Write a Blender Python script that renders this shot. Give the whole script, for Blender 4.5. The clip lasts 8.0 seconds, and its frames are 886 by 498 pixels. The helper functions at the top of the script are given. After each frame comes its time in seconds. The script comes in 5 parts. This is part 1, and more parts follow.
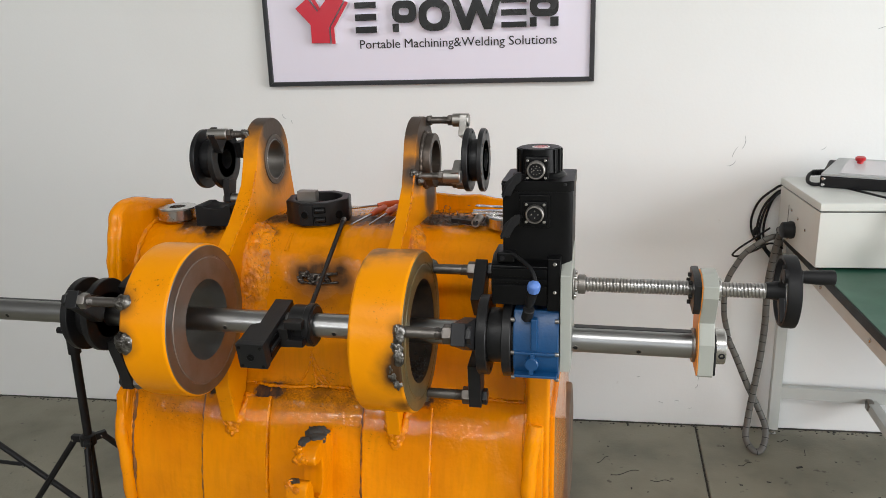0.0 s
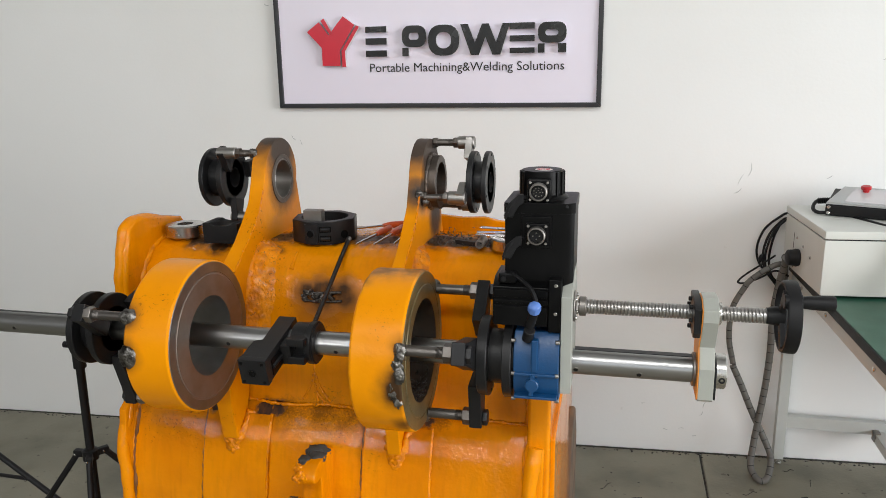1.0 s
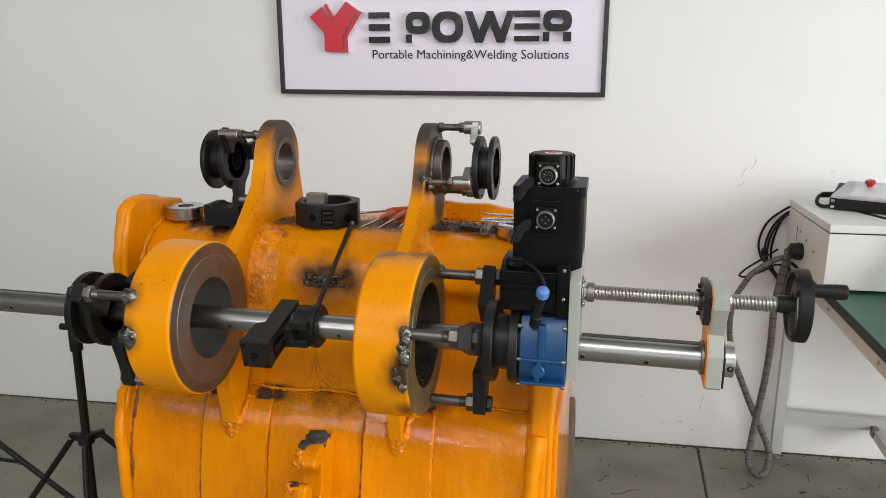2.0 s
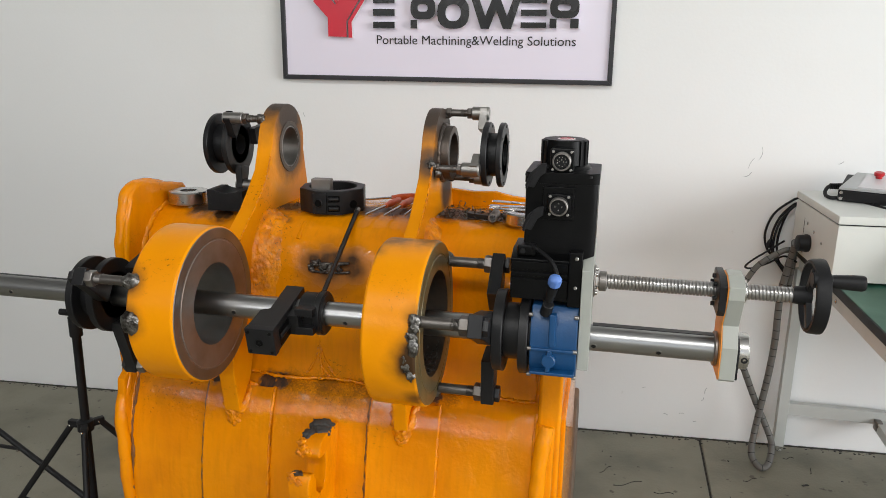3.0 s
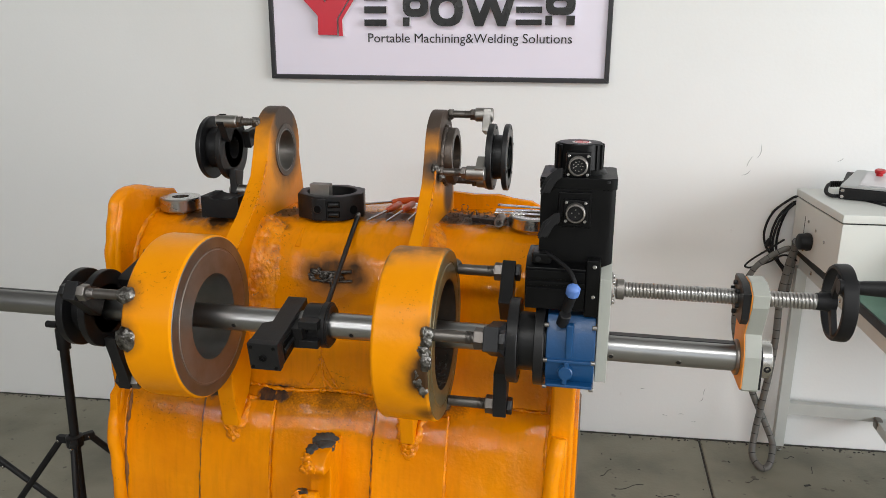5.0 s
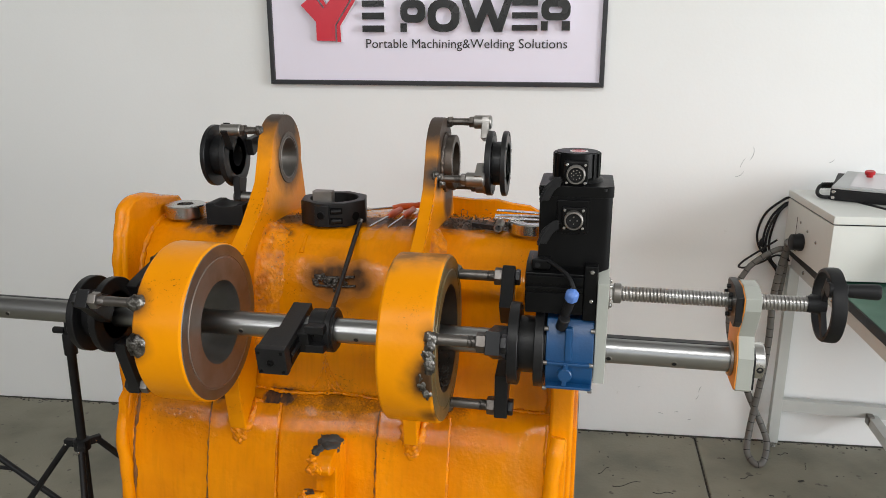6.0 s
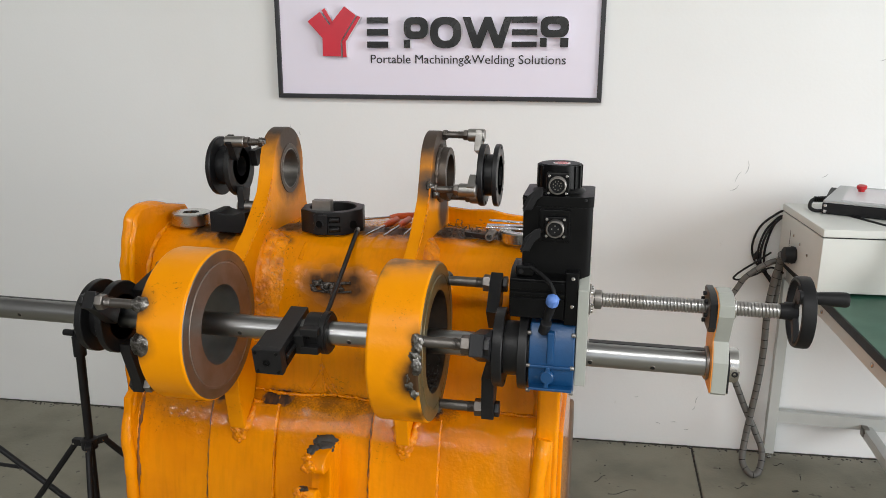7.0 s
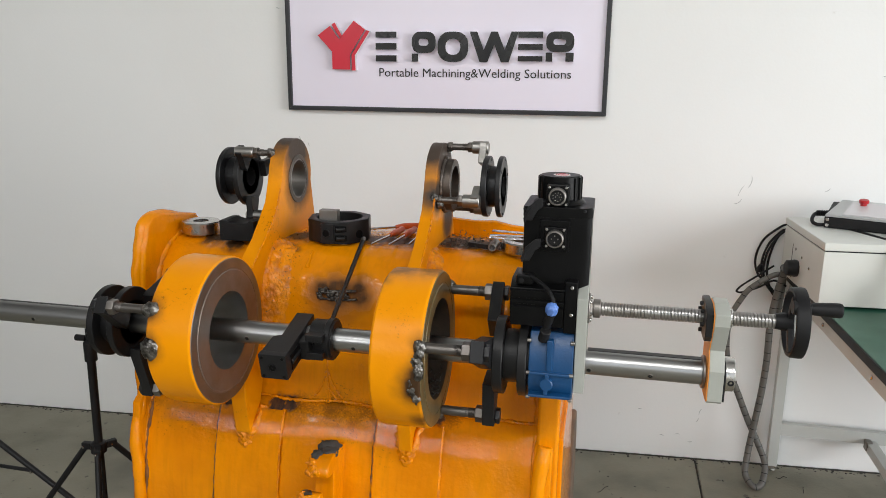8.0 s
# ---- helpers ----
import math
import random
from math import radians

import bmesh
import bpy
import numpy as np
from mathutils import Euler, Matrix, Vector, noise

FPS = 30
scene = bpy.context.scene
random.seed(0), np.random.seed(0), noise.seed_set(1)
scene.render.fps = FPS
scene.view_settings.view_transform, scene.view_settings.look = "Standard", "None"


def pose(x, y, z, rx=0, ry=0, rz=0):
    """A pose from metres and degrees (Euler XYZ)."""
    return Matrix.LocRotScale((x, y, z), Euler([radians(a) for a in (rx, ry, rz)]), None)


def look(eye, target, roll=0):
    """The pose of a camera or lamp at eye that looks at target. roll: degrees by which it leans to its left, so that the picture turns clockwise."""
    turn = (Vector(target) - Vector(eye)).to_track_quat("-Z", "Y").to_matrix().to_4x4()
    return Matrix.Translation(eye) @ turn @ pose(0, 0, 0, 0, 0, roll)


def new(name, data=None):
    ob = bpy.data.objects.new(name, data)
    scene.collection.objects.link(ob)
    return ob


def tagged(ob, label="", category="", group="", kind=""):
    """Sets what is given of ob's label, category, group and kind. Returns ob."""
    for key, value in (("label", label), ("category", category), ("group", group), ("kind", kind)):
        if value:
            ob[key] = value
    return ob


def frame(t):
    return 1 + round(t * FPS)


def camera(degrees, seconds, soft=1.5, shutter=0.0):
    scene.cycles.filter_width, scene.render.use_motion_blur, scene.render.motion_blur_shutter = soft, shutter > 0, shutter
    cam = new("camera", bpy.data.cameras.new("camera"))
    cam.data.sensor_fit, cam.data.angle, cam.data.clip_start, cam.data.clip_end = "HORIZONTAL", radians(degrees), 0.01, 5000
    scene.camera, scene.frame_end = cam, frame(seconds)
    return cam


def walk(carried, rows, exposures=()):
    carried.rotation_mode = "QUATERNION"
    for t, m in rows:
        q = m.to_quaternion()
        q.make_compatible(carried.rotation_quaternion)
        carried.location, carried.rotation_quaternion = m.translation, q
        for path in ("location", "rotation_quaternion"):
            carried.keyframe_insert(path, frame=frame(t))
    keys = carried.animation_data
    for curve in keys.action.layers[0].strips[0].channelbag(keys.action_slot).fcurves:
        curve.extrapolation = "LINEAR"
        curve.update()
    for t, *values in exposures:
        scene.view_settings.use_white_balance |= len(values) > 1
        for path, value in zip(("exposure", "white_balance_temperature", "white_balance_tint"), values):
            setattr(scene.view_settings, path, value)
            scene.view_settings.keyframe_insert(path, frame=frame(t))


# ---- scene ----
cam = camera(60.3, 8.0, 0.85)
PATH = [
    (0, (0.694, -0.068, 1.526), (0.273, 1.81, 0.981), -1.8),
    (0.5, (0.714, -0.07, 1.525), (0.27, 1.813, 1.021), -1.6),
    (1, (0.709, -0.079, 1.521), (0.263, 1.81, 1.038), -1.0),
    (1.5, (0.694, -0.086, 1.511), (0.255, 1.805, 1.028), -0.5),
    (2, (0.682, -0.071, 1.495), (0.252, 1.818, 0.999), 0.0),
    (3.5, (0.638, -0.042, 1.481), (0.223, 1.843, 0.957), 0.8),
    (4, (0.623, -0.02, 1.484), (0.221, 1.868, 0.961), 0.8),
    (4.5, (0.601, -0.002, 1.481), (0.217, 1.889, 0.955), 0.6),
    (6, (0.581, -0.042, 1.514), (0.224, 1.852, 0.98), -0.0),
    (6.5, (0.611, -0.074, 1.515), (0.239, 1.821, 0.994), 0.0),
    (7, (0.64, -0.099, 1.519), (0.247, 1.798, 1.019), 0.2),
    (7.5, (0.654, -0.115, 1.519), (0.246, 1.783, 1.038), 0.4),
    (8, (0.66, -0.132, 1.521), (0.242, 1.767, 1.053), 0.5),
]
walk(cam, [(t, look(eye, target, roll)) for t, eye, target, roll in PATH])

# ---- world and light ----
world = bpy.data.worlds.new("sky")
scene.world = world
world.use_nodes = True
wn = world.node_tree.nodes
sky = wn.new("ShaderNodeTexSky")
sky.sky_type = "NISHITA"
sky.sun_disc = False
sky.sun_elevation, sky.sun_rotation = radians(40), radians(150)
wn["Background"].inputs[1].default_value = 0.10
world.node_tree.links.new(sky.outputs[0], wn["Background"].inputs[0])


def opening_light(name, m, w, h, power, colour):
    """Daylight that enters by one of the big openings."""
    lamp = bpy.data.lights.new(name, "AREA")
    lamp.shape, lamp.size, lamp.size_y = "RECTANGLE", w, h
    lamp.energy, lamp.color = power, colour
    ob = new(name, lamp)
    ob.matrix_world = m
    return ob


opening_light("gate_daylight", look((2.2, -5.85, 2.0), (2.2, 0, 2.0)), 4.4, 3.4, 26, (1.0, 0.998, 0.985))
opening_light("window_daylight", look((-2.4, -5.97, 3.35), (-2.4, 0, 3.35)), 3.4, 0.15, 95, (1.0, 0.998, 0.985))
opening_light("side_daylight", look((5.85, -0.6, 1.9), (0, -0.6, 1.9)), 4.2, 2.6, 325, (0.97, 0.985, 1.0))
opening_light("roof_daylight", look((0.8, -2.4, 4.40), (0.8, -2.4, 0)), 4.6, 0.9, 180, (1.0, 0.998, 0.985))


# ---- materials ----
def material(name, colour, rough=0.5, metal=0.0, second=None, amount=0.5, scale=6.0, fine=180.0, bump=0.05, rough_var=0.12, coat=0.0, spots=None, spot_scale=30.0, spot_at=0.66, spec=0.5):
    """Base colour broken up at two scales, with fine relief; spots: a colour for flecks of dirt."""
    m = bpy.data.materials.new(name)
    m.use_nodes = True
    nt = m.node_tree
    nodes, links = nt.nodes, nt.links
    bsdf = nodes["Principled BSDF"]
    geo = nodes.new("ShaderNodeNewGeometry")
    big = nodes.new("ShaderNodeTexNoise")
    big.inputs["Scale"].default_value, big.inputs["Detail"].default_value = scale, 6.0
    small = nodes.new("ShaderNodeTexNoise")
    small.inputs["Scale"].default_value, small.inputs["Detail"].default_value = fine, 3.0
    for tex in (big, small):
        links.new(geo.outputs["Position"], tex.inputs["Vector"])
    ramp = nodes.new("ShaderNodeMapRange")
    ramp.inputs["From Min"].default_value, ramp.inputs["From Max"].default_value = 0.42, 0.68
    ramp.inputs["To Max"].default_value = amount
    links.new(big.outputs["Fac"], ramp.inputs["Value"])
    mix = nodes.new("ShaderNodeMix")
    mix.data_type = "RGBA"
    mix.inputs["A"].default_value = (*colour, 1)
    mix.inputs["B"].default_value = (*(second or [c * 0.8 for c in colour]), 1)
    links.new(ramp.outputs["Result"], mix.inputs["Factor"])
    out = mix.outputs["Result"]
    if spots:
        fleck = nodes.new("ShaderNodeTexNoise")
        fleck.inputs["Scale"].default_value, fleck.inputs["Detail"].default_value = spot_scale, 8.0
        links.new(geo.outputs["Position"], fleck.inputs["Vector"])
        cut = nodes.new("ShaderNodeMapRange")
        cut.inputs["From Min"].default_value, cut.inputs["From Max"].default_value = spot_at, spot_at + 0.05
        links.new(fleck.outputs["Fac"], cut.inputs["Value"])
        over = nodes.new("ShaderNodeMix")
        over.data_type = "RGBA"
        over.inputs["B"].default_value = (*spots, 1)
        links.new(cut.outputs["Result"], over.inputs["Factor"])
        links.new(out, over.inputs["A"])
        out = over.outputs["Result"]
    links.new(out, bsdf.inputs["Base Color"])
    wear = nodes.new("ShaderNodeMapRange")
    wear.inputs["To Min"].default_value, wear.inputs["To Max"].default_value = max(rough - rough_var, 0.03), min(rough + rough_var, 1)
    links.new(big.outputs["Fac"], wear.inputs["Value"])
    links.new(wear.outputs["Result"], bsdf.inputs["Roughness"])
    bsdf.inputs["Metallic"].default_value = metal
    bsdf.inputs["Specular IOR Level"].default_value = spec
    bsdf.inputs["Coat Weight"].default_value = coat
    bsdf.inputs["Coat Roughness"].default_value = 0.12
    if bump:
        b = nodes.new("ShaderNodeBump")
        b.inputs["Strength"].default_value, b.inputs["Distance"].default_value = bump, 0.004
        links.new(small.outputs["Fac"], b.inputs["Height"])
        links.new(b.outputs["Normal"], bsdf.inputs["Normal"])
    return m


def stained(m, places, colour, edge=0.55, rough=None, grain=42.0, ragged=3.0, strength=0.96):
    """Lays burnt or bare blotches of an uneven outline over a material: places are (x, y, z, radius)."""
    nt = m.node_tree
    nodes, links = nt.nodes, nt.links
    bsdf = nodes["Principled BSDF"]
    geo = nodes.new("ShaderNodeNewGeometry")
    tex = nodes.new("ShaderNodeTexNoise")
    tex.inputs["Scale"].default_value, tex.inputs["Detail"].default_value = grain, 8.0
    links.new(geo.outputs["Position"], tex.inputs["Vector"])
    total = None
    for x, y, z, r in places:
        far = nodes.new("ShaderNodeVectorMath")
        far.operation = "DISTANCE"
        links.new(geo.outputs["Position"], far.inputs[0])
        far.inputs[1].default_value = (x, y, z)
        near = nodes.new("ShaderNodeMapRange")
        near.inputs["From Min"].default_value, near.inputs["From Max"].default_value = r, r * 0.25
        near.inputs["To Max"].default_value = 1.0
        links.new(far.outputs["Value"], near.inputs["Value"])
        if total is None:
            total = near.outputs["Result"]
        else:
            top = nodes.new("ShaderNodeMath")
            top.operation = "MAXIMUM"
            links.new(total, top.inputs[0])
            links.new(near.outputs["Result"], top.inputs[1])
            total = top.outputs[0]
    mul = nodes.new("ShaderNodeMath")
    mul.operation = "MULTIPLY_ADD"
    links.new(tex.outputs["Fac"], mul.inputs[0])
    mul.inputs[1].default_value = ragged
    mul.inputs[2].default_value = -0.48 * ragged
    add = nodes.new("ShaderNodeMath")
    add.operation = "ADD"
    links.new(mul.outputs[0], add.inputs[0])
    links.new(total, add.inputs[1])
    only = nodes.new("ShaderNodeMath")
    only.operation = "MULTIPLY"
    links.new(add.outputs[0], only.inputs[0])
    links.new(total, only.inputs[1])
    cut = nodes.new("ShaderNodeMapRange")
    cut.inputs["From Min"].default_value, cut.inputs["From Max"].default_value = 0.05, edge
    cut.inputs["To Max"].default_value = strength
    links.new(only.outputs[0], cut.inputs["Value"])
    mix = nodes.new("ShaderNodeMix")
    mix.data_type = "RGBA"
    old = bsdf.inputs["Base Color"].links[0].from_socket
    links.new(old, mix.inputs["A"])
    mix.inputs["B"].default_value = (*colour, 1)
    links.new(cut.outputs["Result"], mix.inputs["Factor"])
    links.new(mix.outputs["Result"], bsdf.inputs["Base Color"])
    if rough is not None:
        rmix = nodes.new("ShaderNodeMix")
        oldr = bsdf.inputs["Roughness"].links[0].from_socket
        links.new(oldr, rmix.inputs["A"])
        rmix.inputs["B"].default_value = rough
        links.new(cut.outputs["Result"], rmix.inputs["Factor"])
        links.new(rmix.outputs["Result"], bsdf.inputs["Roughness"])
    return m


YELLOW = (0.79, 0.262, 0.0004)
BRIGHT = (0.82, 0.292, 0.0004)
paint = material("yellow_paint", YELLOW, 0.085, 0, (0.62, 0.180, 0.0004), 0.85, 5.0, 125.0, 0.17, 0.04, 0.0, spec=0.26)
# soot round the burnt stubs, brown grime along the seam and the oily deck
stained(paint, [(0.035, 1.525, 0.985, 0.10), (0.09, 1.53, 0.99, 0.075), (-0.005, 1.525, 0.99, 0.07)], (0.018, 0.012, 0.008), 1.0, 0.7, 24.0, 1.3)
stained(paint, [(0.01, 1.525, 0.93, 0.11), (0.06, 1.525, 0.95, 0.10)], (0.22, 0.075, 0.006), 1.0, None, 14.0, 1.6, 0.6)
stained(paint, [(-0.42 + 0.052 * k, 1.475, 0.694 - 0.012 * (k % 3), 0.085 + 0.014 * (k % 2)) for k in range(15)], (0.27, 0.100, 0.006), 1.2, None, 60.0, 1.8, 0.62)
stained(paint, [(-0.05 + 0.028 * k, 1.487, 0.700 - 0.012 * (k % 3), 0.050 + 0.012 * (k % 2)) for k in range(9)] + [(0.25 + 0.04 * k, 1.49, 0.71, 0.04) for k in range(3)], (0.10, 0.040, 0.006), 1.0, None, 210.0, 4.2, 0.62)
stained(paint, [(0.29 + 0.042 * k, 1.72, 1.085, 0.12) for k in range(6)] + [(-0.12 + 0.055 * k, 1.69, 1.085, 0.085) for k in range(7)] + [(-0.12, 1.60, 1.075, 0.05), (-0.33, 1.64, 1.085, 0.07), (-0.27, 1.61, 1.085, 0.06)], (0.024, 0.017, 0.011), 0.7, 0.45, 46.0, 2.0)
stained(paint, [(-0.105, 1.48, 0.706, 0.035), (-0.075, 1.48, 0.712, 0.03), (-0.23, 1.475, 0.705, 0.035), (0.17, 1.485, 0.705, 0.03), (0.29, 1.49, 0.71, 0.035)], (0.020, 0.018, 0.018), 0.4, 0.6, 70.0)


def weathered(m, fleck=(0.035, 0.016, 0.005), wrinkle=0.5):
    """Adds fine dark flecks in patches, and patches of wrinkled, lumpy paint."""
    nt = m.node_tree
    nodes, links = nt.nodes, nt.links
    bsdf = nodes["Principled BSDF"]
    geo = nodes.new("ShaderNodeNewGeometry")

    def tex(scale, detail, twist=0.0):
        t = nodes.new("ShaderNodeTexNoise")
        t.inputs["Distortion"].default_value = twist
        t.inputs["Scale"].default_value, t.inputs["Detail"].default_value = scale, detail
        links.new(geo.outputs["Position"], t.inputs["Vector"])
        return t.outputs["Fac"]

    def span(value, lo, hi, top=1.0):
        r = nodes.new("ShaderNodeMapRange")
        r.inputs["From Min"].default_value, r.inputs["From Max"].default_value, r.inputs["To Max"].default_value = lo, hi, top
        links.new(value, r.inputs["Value"])
        return r.outputs["Result"]

    def times(a, b):
        t = nodes.new("ShaderNodeMath")
        t.operation = "MULTIPLY"
        links.new(a, t.inputs[0])
        links.new(b, t.inputs[1])
        return t.outputs[0]

    mix = nodes.new("ShaderNodeMix")
    mix.data_type = "RGBA"
    links.new(bsdf.inputs["Base Color"].links[0].from_socket, mix.inputs["A"])
    mix.inputs["B"].default_value = (*fleck, 1)
    links.new(times(span(tex(190.0, 5.0, 0.6), 0.615, 0.655, 0.85), span(tex(6.0, 4.0), 0.56, 0.68)), mix.inputs["Factor"])
    links.new(mix.outputs["Result"], bsdf.inputs["Base Color"])
    bump = nodes.new("ShaderNodeBump")
    bump.inputs["Strength"].default_value, bump.inputs["Distance"].default_value = wrinkle, 0.004
    links.new(times(tex(62.0, 6.0, 0.25), span(tex(9.0, 4.0), 0.42, 0.62)), bump.inputs["Height"])
    links.new(bsdf.inputs["Normal"].links[0].from_socket, bump.inputs["Normal"])
    links.new(bump.outputs["Normal"], bsdf.inputs["Normal"])
    return m


weathered(paint)


def streaked(m, dark, amount):
    """Brush marks and runs drawn out along z, as a slight change of tint."""
    nt = m.node_tree
    nodes, links = nt.nodes, nt.links
    bsdf = nodes["Principled BSDF"]
    geo = nodes.new("ShaderNodeNewGeometry")
    stretch = nodes.new("ShaderNodeVectorMath")
    stretch.operation = "MULTIPLY"
    stretch.inputs[1].default_value = (95.0, 40.0, 9.0)
    links.new(geo.outputs["Position"], stretch.inputs[0])
    tex = nodes.new("ShaderNodeTexNoise")
    tex.inputs["Scale"].default_value, tex.inputs["Detail"].default_value = 1.0, 6.0
    links.new(stretch.outputs[0], tex.inputs["Vector"])
    cut = nodes.new("ShaderNodeMapRange")
    cut.inputs["From Min"].default_value, cut.inputs["From Max"].default_value, cut.inputs["To Max"].default_value = 0.46, 0.70, amount
    links.new(tex.outputs["Fac"], cut.inputs["Value"])
    mix = nodes.new("ShaderNodeMix")
    mix.data_type = "RGBA"
    links.new(bsdf.inputs["Base Color"].links[0].from_socket, mix.inputs["A"])
    mix.inputs["B"].default_value = (*dark, 1)
    links.new(cut.outputs["Result"], mix.inputs["Factor"])
    links.new(mix.outputs["Result"], bsdf.inputs["Base Color"])
    bump = nodes.new("ShaderNodeBump")
    bump.inputs["Strength"].default_value, bump.inputs["Distance"].default_value = 0.04, 0.003
    links.new(tex.outputs["Fac"], bump.inputs["Height"])
    links.new(bsdf.inputs["Normal"].links[0].from_socket, bump.inputs["Normal"])
    links.new(bump.outputs["Normal"], bsdf.inputs["Normal"])


streaked(paint, (0.42, 0.135, 0.001), 0.20)
weld_paint = material("yellow_weld_paint", YELLOW, 0.27, 0, (0.45, 0.115, 0.0004), 0.8, 46.0, 75.0, 0.9, 0.08, 0.0, (0.05, 0.025, 0.01), 90.0, 0.69, spec=0.34)
boss_paint = material("yellow_boss_paint", BRIGHT, 0.30, 0, (0.70, 0.225, 0.0004), 0.6, 6.0, 120.0, 0.09, 0.08, 0.0, spec=0.16)
stained(boss_paint, [(0.333, 1.19, 1.01, 0.045), (0.333, 1.17, 0.955, 0.065), (0.334, 1.30, 0.80, 0.045), (-0.24, 1.18, 1.036, 0.055), (-0.24, 1.165, 0.962, 0.06), (-0.24, 1.31, 0.79, 0.04), (0.325, 1.165, 0.93, 0.07), (0.33, 1.21, 0.855, 0.05)], (0.020, 0.015, 0.011), 0.95, 0.6, 26.0, 1.2)
stained(boss_paint, [(0.25, 1.33, 1.115, 0.09), (0.32, 1.34, 1.11, 0.08), (0.22, 1.27, 1.105, 0.05)], (0.16, 0.085, 0.034), 1.1, 0.5, 44.0, 2.0, 0.8)
ear_paint = material("yellow_ear_paint", BRIGHT, 0.30, 0, (0.68, 0.215, 0.0004), 0.7, 6.0, 120.0, 0.10, 0.08, 0.0, spec=0.14)
stained(ear_paint, [(-0.16, 1.755, 1.285, 0.155), (-0.15, 1.75, 1.23, 0.125), (0.235, 1.755, 1.27, 0.18), (0.25, 1.79, 1.13, 0.11), (0.235, 1.665, 1.21, 0.085), (0.235, 1.72, 1.30, 0.13)], (0.22, 0.095, 0.025), 0.55, 0.45, 22.0, 1.1, 0.85)
stained(ear_paint, [(-0.17, 1.755, 1.305, 0.125), (-0.15, 1.752, 1.222, 0.115), (0.235, 1.755, 1.29, 0.15), (0.25, 1.79, 1.13, 0.085), (0.245, 1.665, 1.21, 0.065), (0.235, 1.72, 1.31, 0.11)], (0.050, 0.042, 0.037), 0.6, 0.48, 30.0, 1.2, 0.95)
weathered(boss_paint, wrinkle=0.14)
weathered(ear_paint, wrinkle=0.12)
weathered(weld_paint, wrinkle=0.2)
steel = material("machined_steel", (0.58, 0.57, 0.55), 0.26, 1.0, (0.42, 0.41, 0.40), 0.6, 9.0, 300.0, 0.03, 0.08)
bar_steel = material("ground_bar_steel", (0.37, 0.37, 0.37), 0.31, 1.0, (0.31, 0.31, 0.31), 0.5, 7.0, 400.0, 0.02, 0.05)
face_steel = material("turned_face_steel", (0.26, 0.235, 0.215), 0.42, 0.8, (0.19, 0.135, 0.10), 0.9, 10.0, 260.0, 0.05, 0.12)
rim_steel = material("bright_rim_steel", (0.42, 0.41, 0.40), 0.36, 1.0, (0.27, 0.24, 0.21), 0.7, 14.0, 260.0, 0.05, 0.1)
bore_steel = material("dark_bored_steel", (0.24, 0.238, 0.23), 0.46, 0.8, (0.17, 0.165, 0.155), 0.7, 12.0, 220.0, 0.06)
ring_steel = material("turned_ring_steel", (0.26, 0.255, 0.245), 0.40, 0.95, (0.19, 0.165, 0.14), 0.7, 14.0, 260.0, 0.05, 0.1)
olive_face = material("dark_olive_face", (0.15, 0.115, 0.048), 0.38, 0.35, (0.085, 0.066, 0.034), 0.9, 12.0, 200.0, 0.06)
burnt_steel = material("burnt_brown_steel", (0.085, 0.070, 0.060), 0.44, 0.75, (0.15, 0.105, 0.075), 0.8, 22.0, 200.0, 0.12)
stud_steel = material("dark_stud_steel", (0.15, 0.138, 0.128), 0.42, 0.9, (0.10, 0.085, 0.072), 0.8, 26.0, 260.0, 0.06)
dull_steel = material("dull_steel", (0.30, 0.285, 0.27), 0.45, 1.0, (0.19, 0.17, 0.15), 0.7, 14.0, 220.0, 0.08)
arm_steel = material("plain_arm_steel", (0.31, 0.30, 0.285), 0.42, 1.0, (0.21, 0.195, 0.175), 0.6, 14.0, 220.0, 0.05)
weld_metal = material("weld_spatter", (0.25, 0.24, 0.225), 0.36, 1.0, (0.045, 0.040, 0.036), 1.0, 75.0, 130.0, 0.9)
black_oxide = material("black_oxide_steel", (0.011, 0.011, 0.012), 0.40, 0.0, (0.018, 0.0175, 0.017), 0.7, 16.0, 260.0, 0.06, spec=0.26)
black_paint = material("black_motor_paint", (0.0024, 0.0025, 0.0027), 0.38, 0, (0.005, 0.005, 0.0055), 0.6, 14.0, 320.0, 0.06, spec=0.15)
rubber = material("black_rubber", (0.009, 0.009, 0.010), 0.50, 0, (0.016, 0.016, 0.016), 0.5, 20.0, 300.0, 0.05, spec=0.24)
deep_black = material("dark_hollow", (0.003, 0.003, 0.003), 0.8, 0, None, 0.4, 40.0, 300.0, 0.0, spec=0.1)
blue = material("blue_cast_paint", (0.006, 0.058, 0.165), 0.36, 0, (0.006, 0.045, 0.13), 0.7, 16.0, 160.0, 0.12)
blue_plastic = material("light_blue_plastic", (0.10, 0.21, 0.55), 0.42, 0, (0.08, 0.17, 0.46), 0.5, 40.0, 300.0, 0.02)
plate_grey = material("grey_enamel", (0.36, 0.37, 0.335), 0.40, 0, (0.32, 0.33, 0.30), 0.6, 12.0, 280.0, 0.04)
orange_paint = material("orange_enamel", (0.74, 0.27, 0.035), 0.42, 0, (0.66, 0.23, 0.03), 0.6, 20.0, 260.0, 0.04)
wall_paint = material("white_wall_paint", (0.81, 0.815, 0.81), 0.75, 0, (0.765, 0.765, 0.75), 0.6, 1.3, 90.0, 0.10, 0.08, 0, (0.60, 0.575, 0.54), 9.0, 0.735)
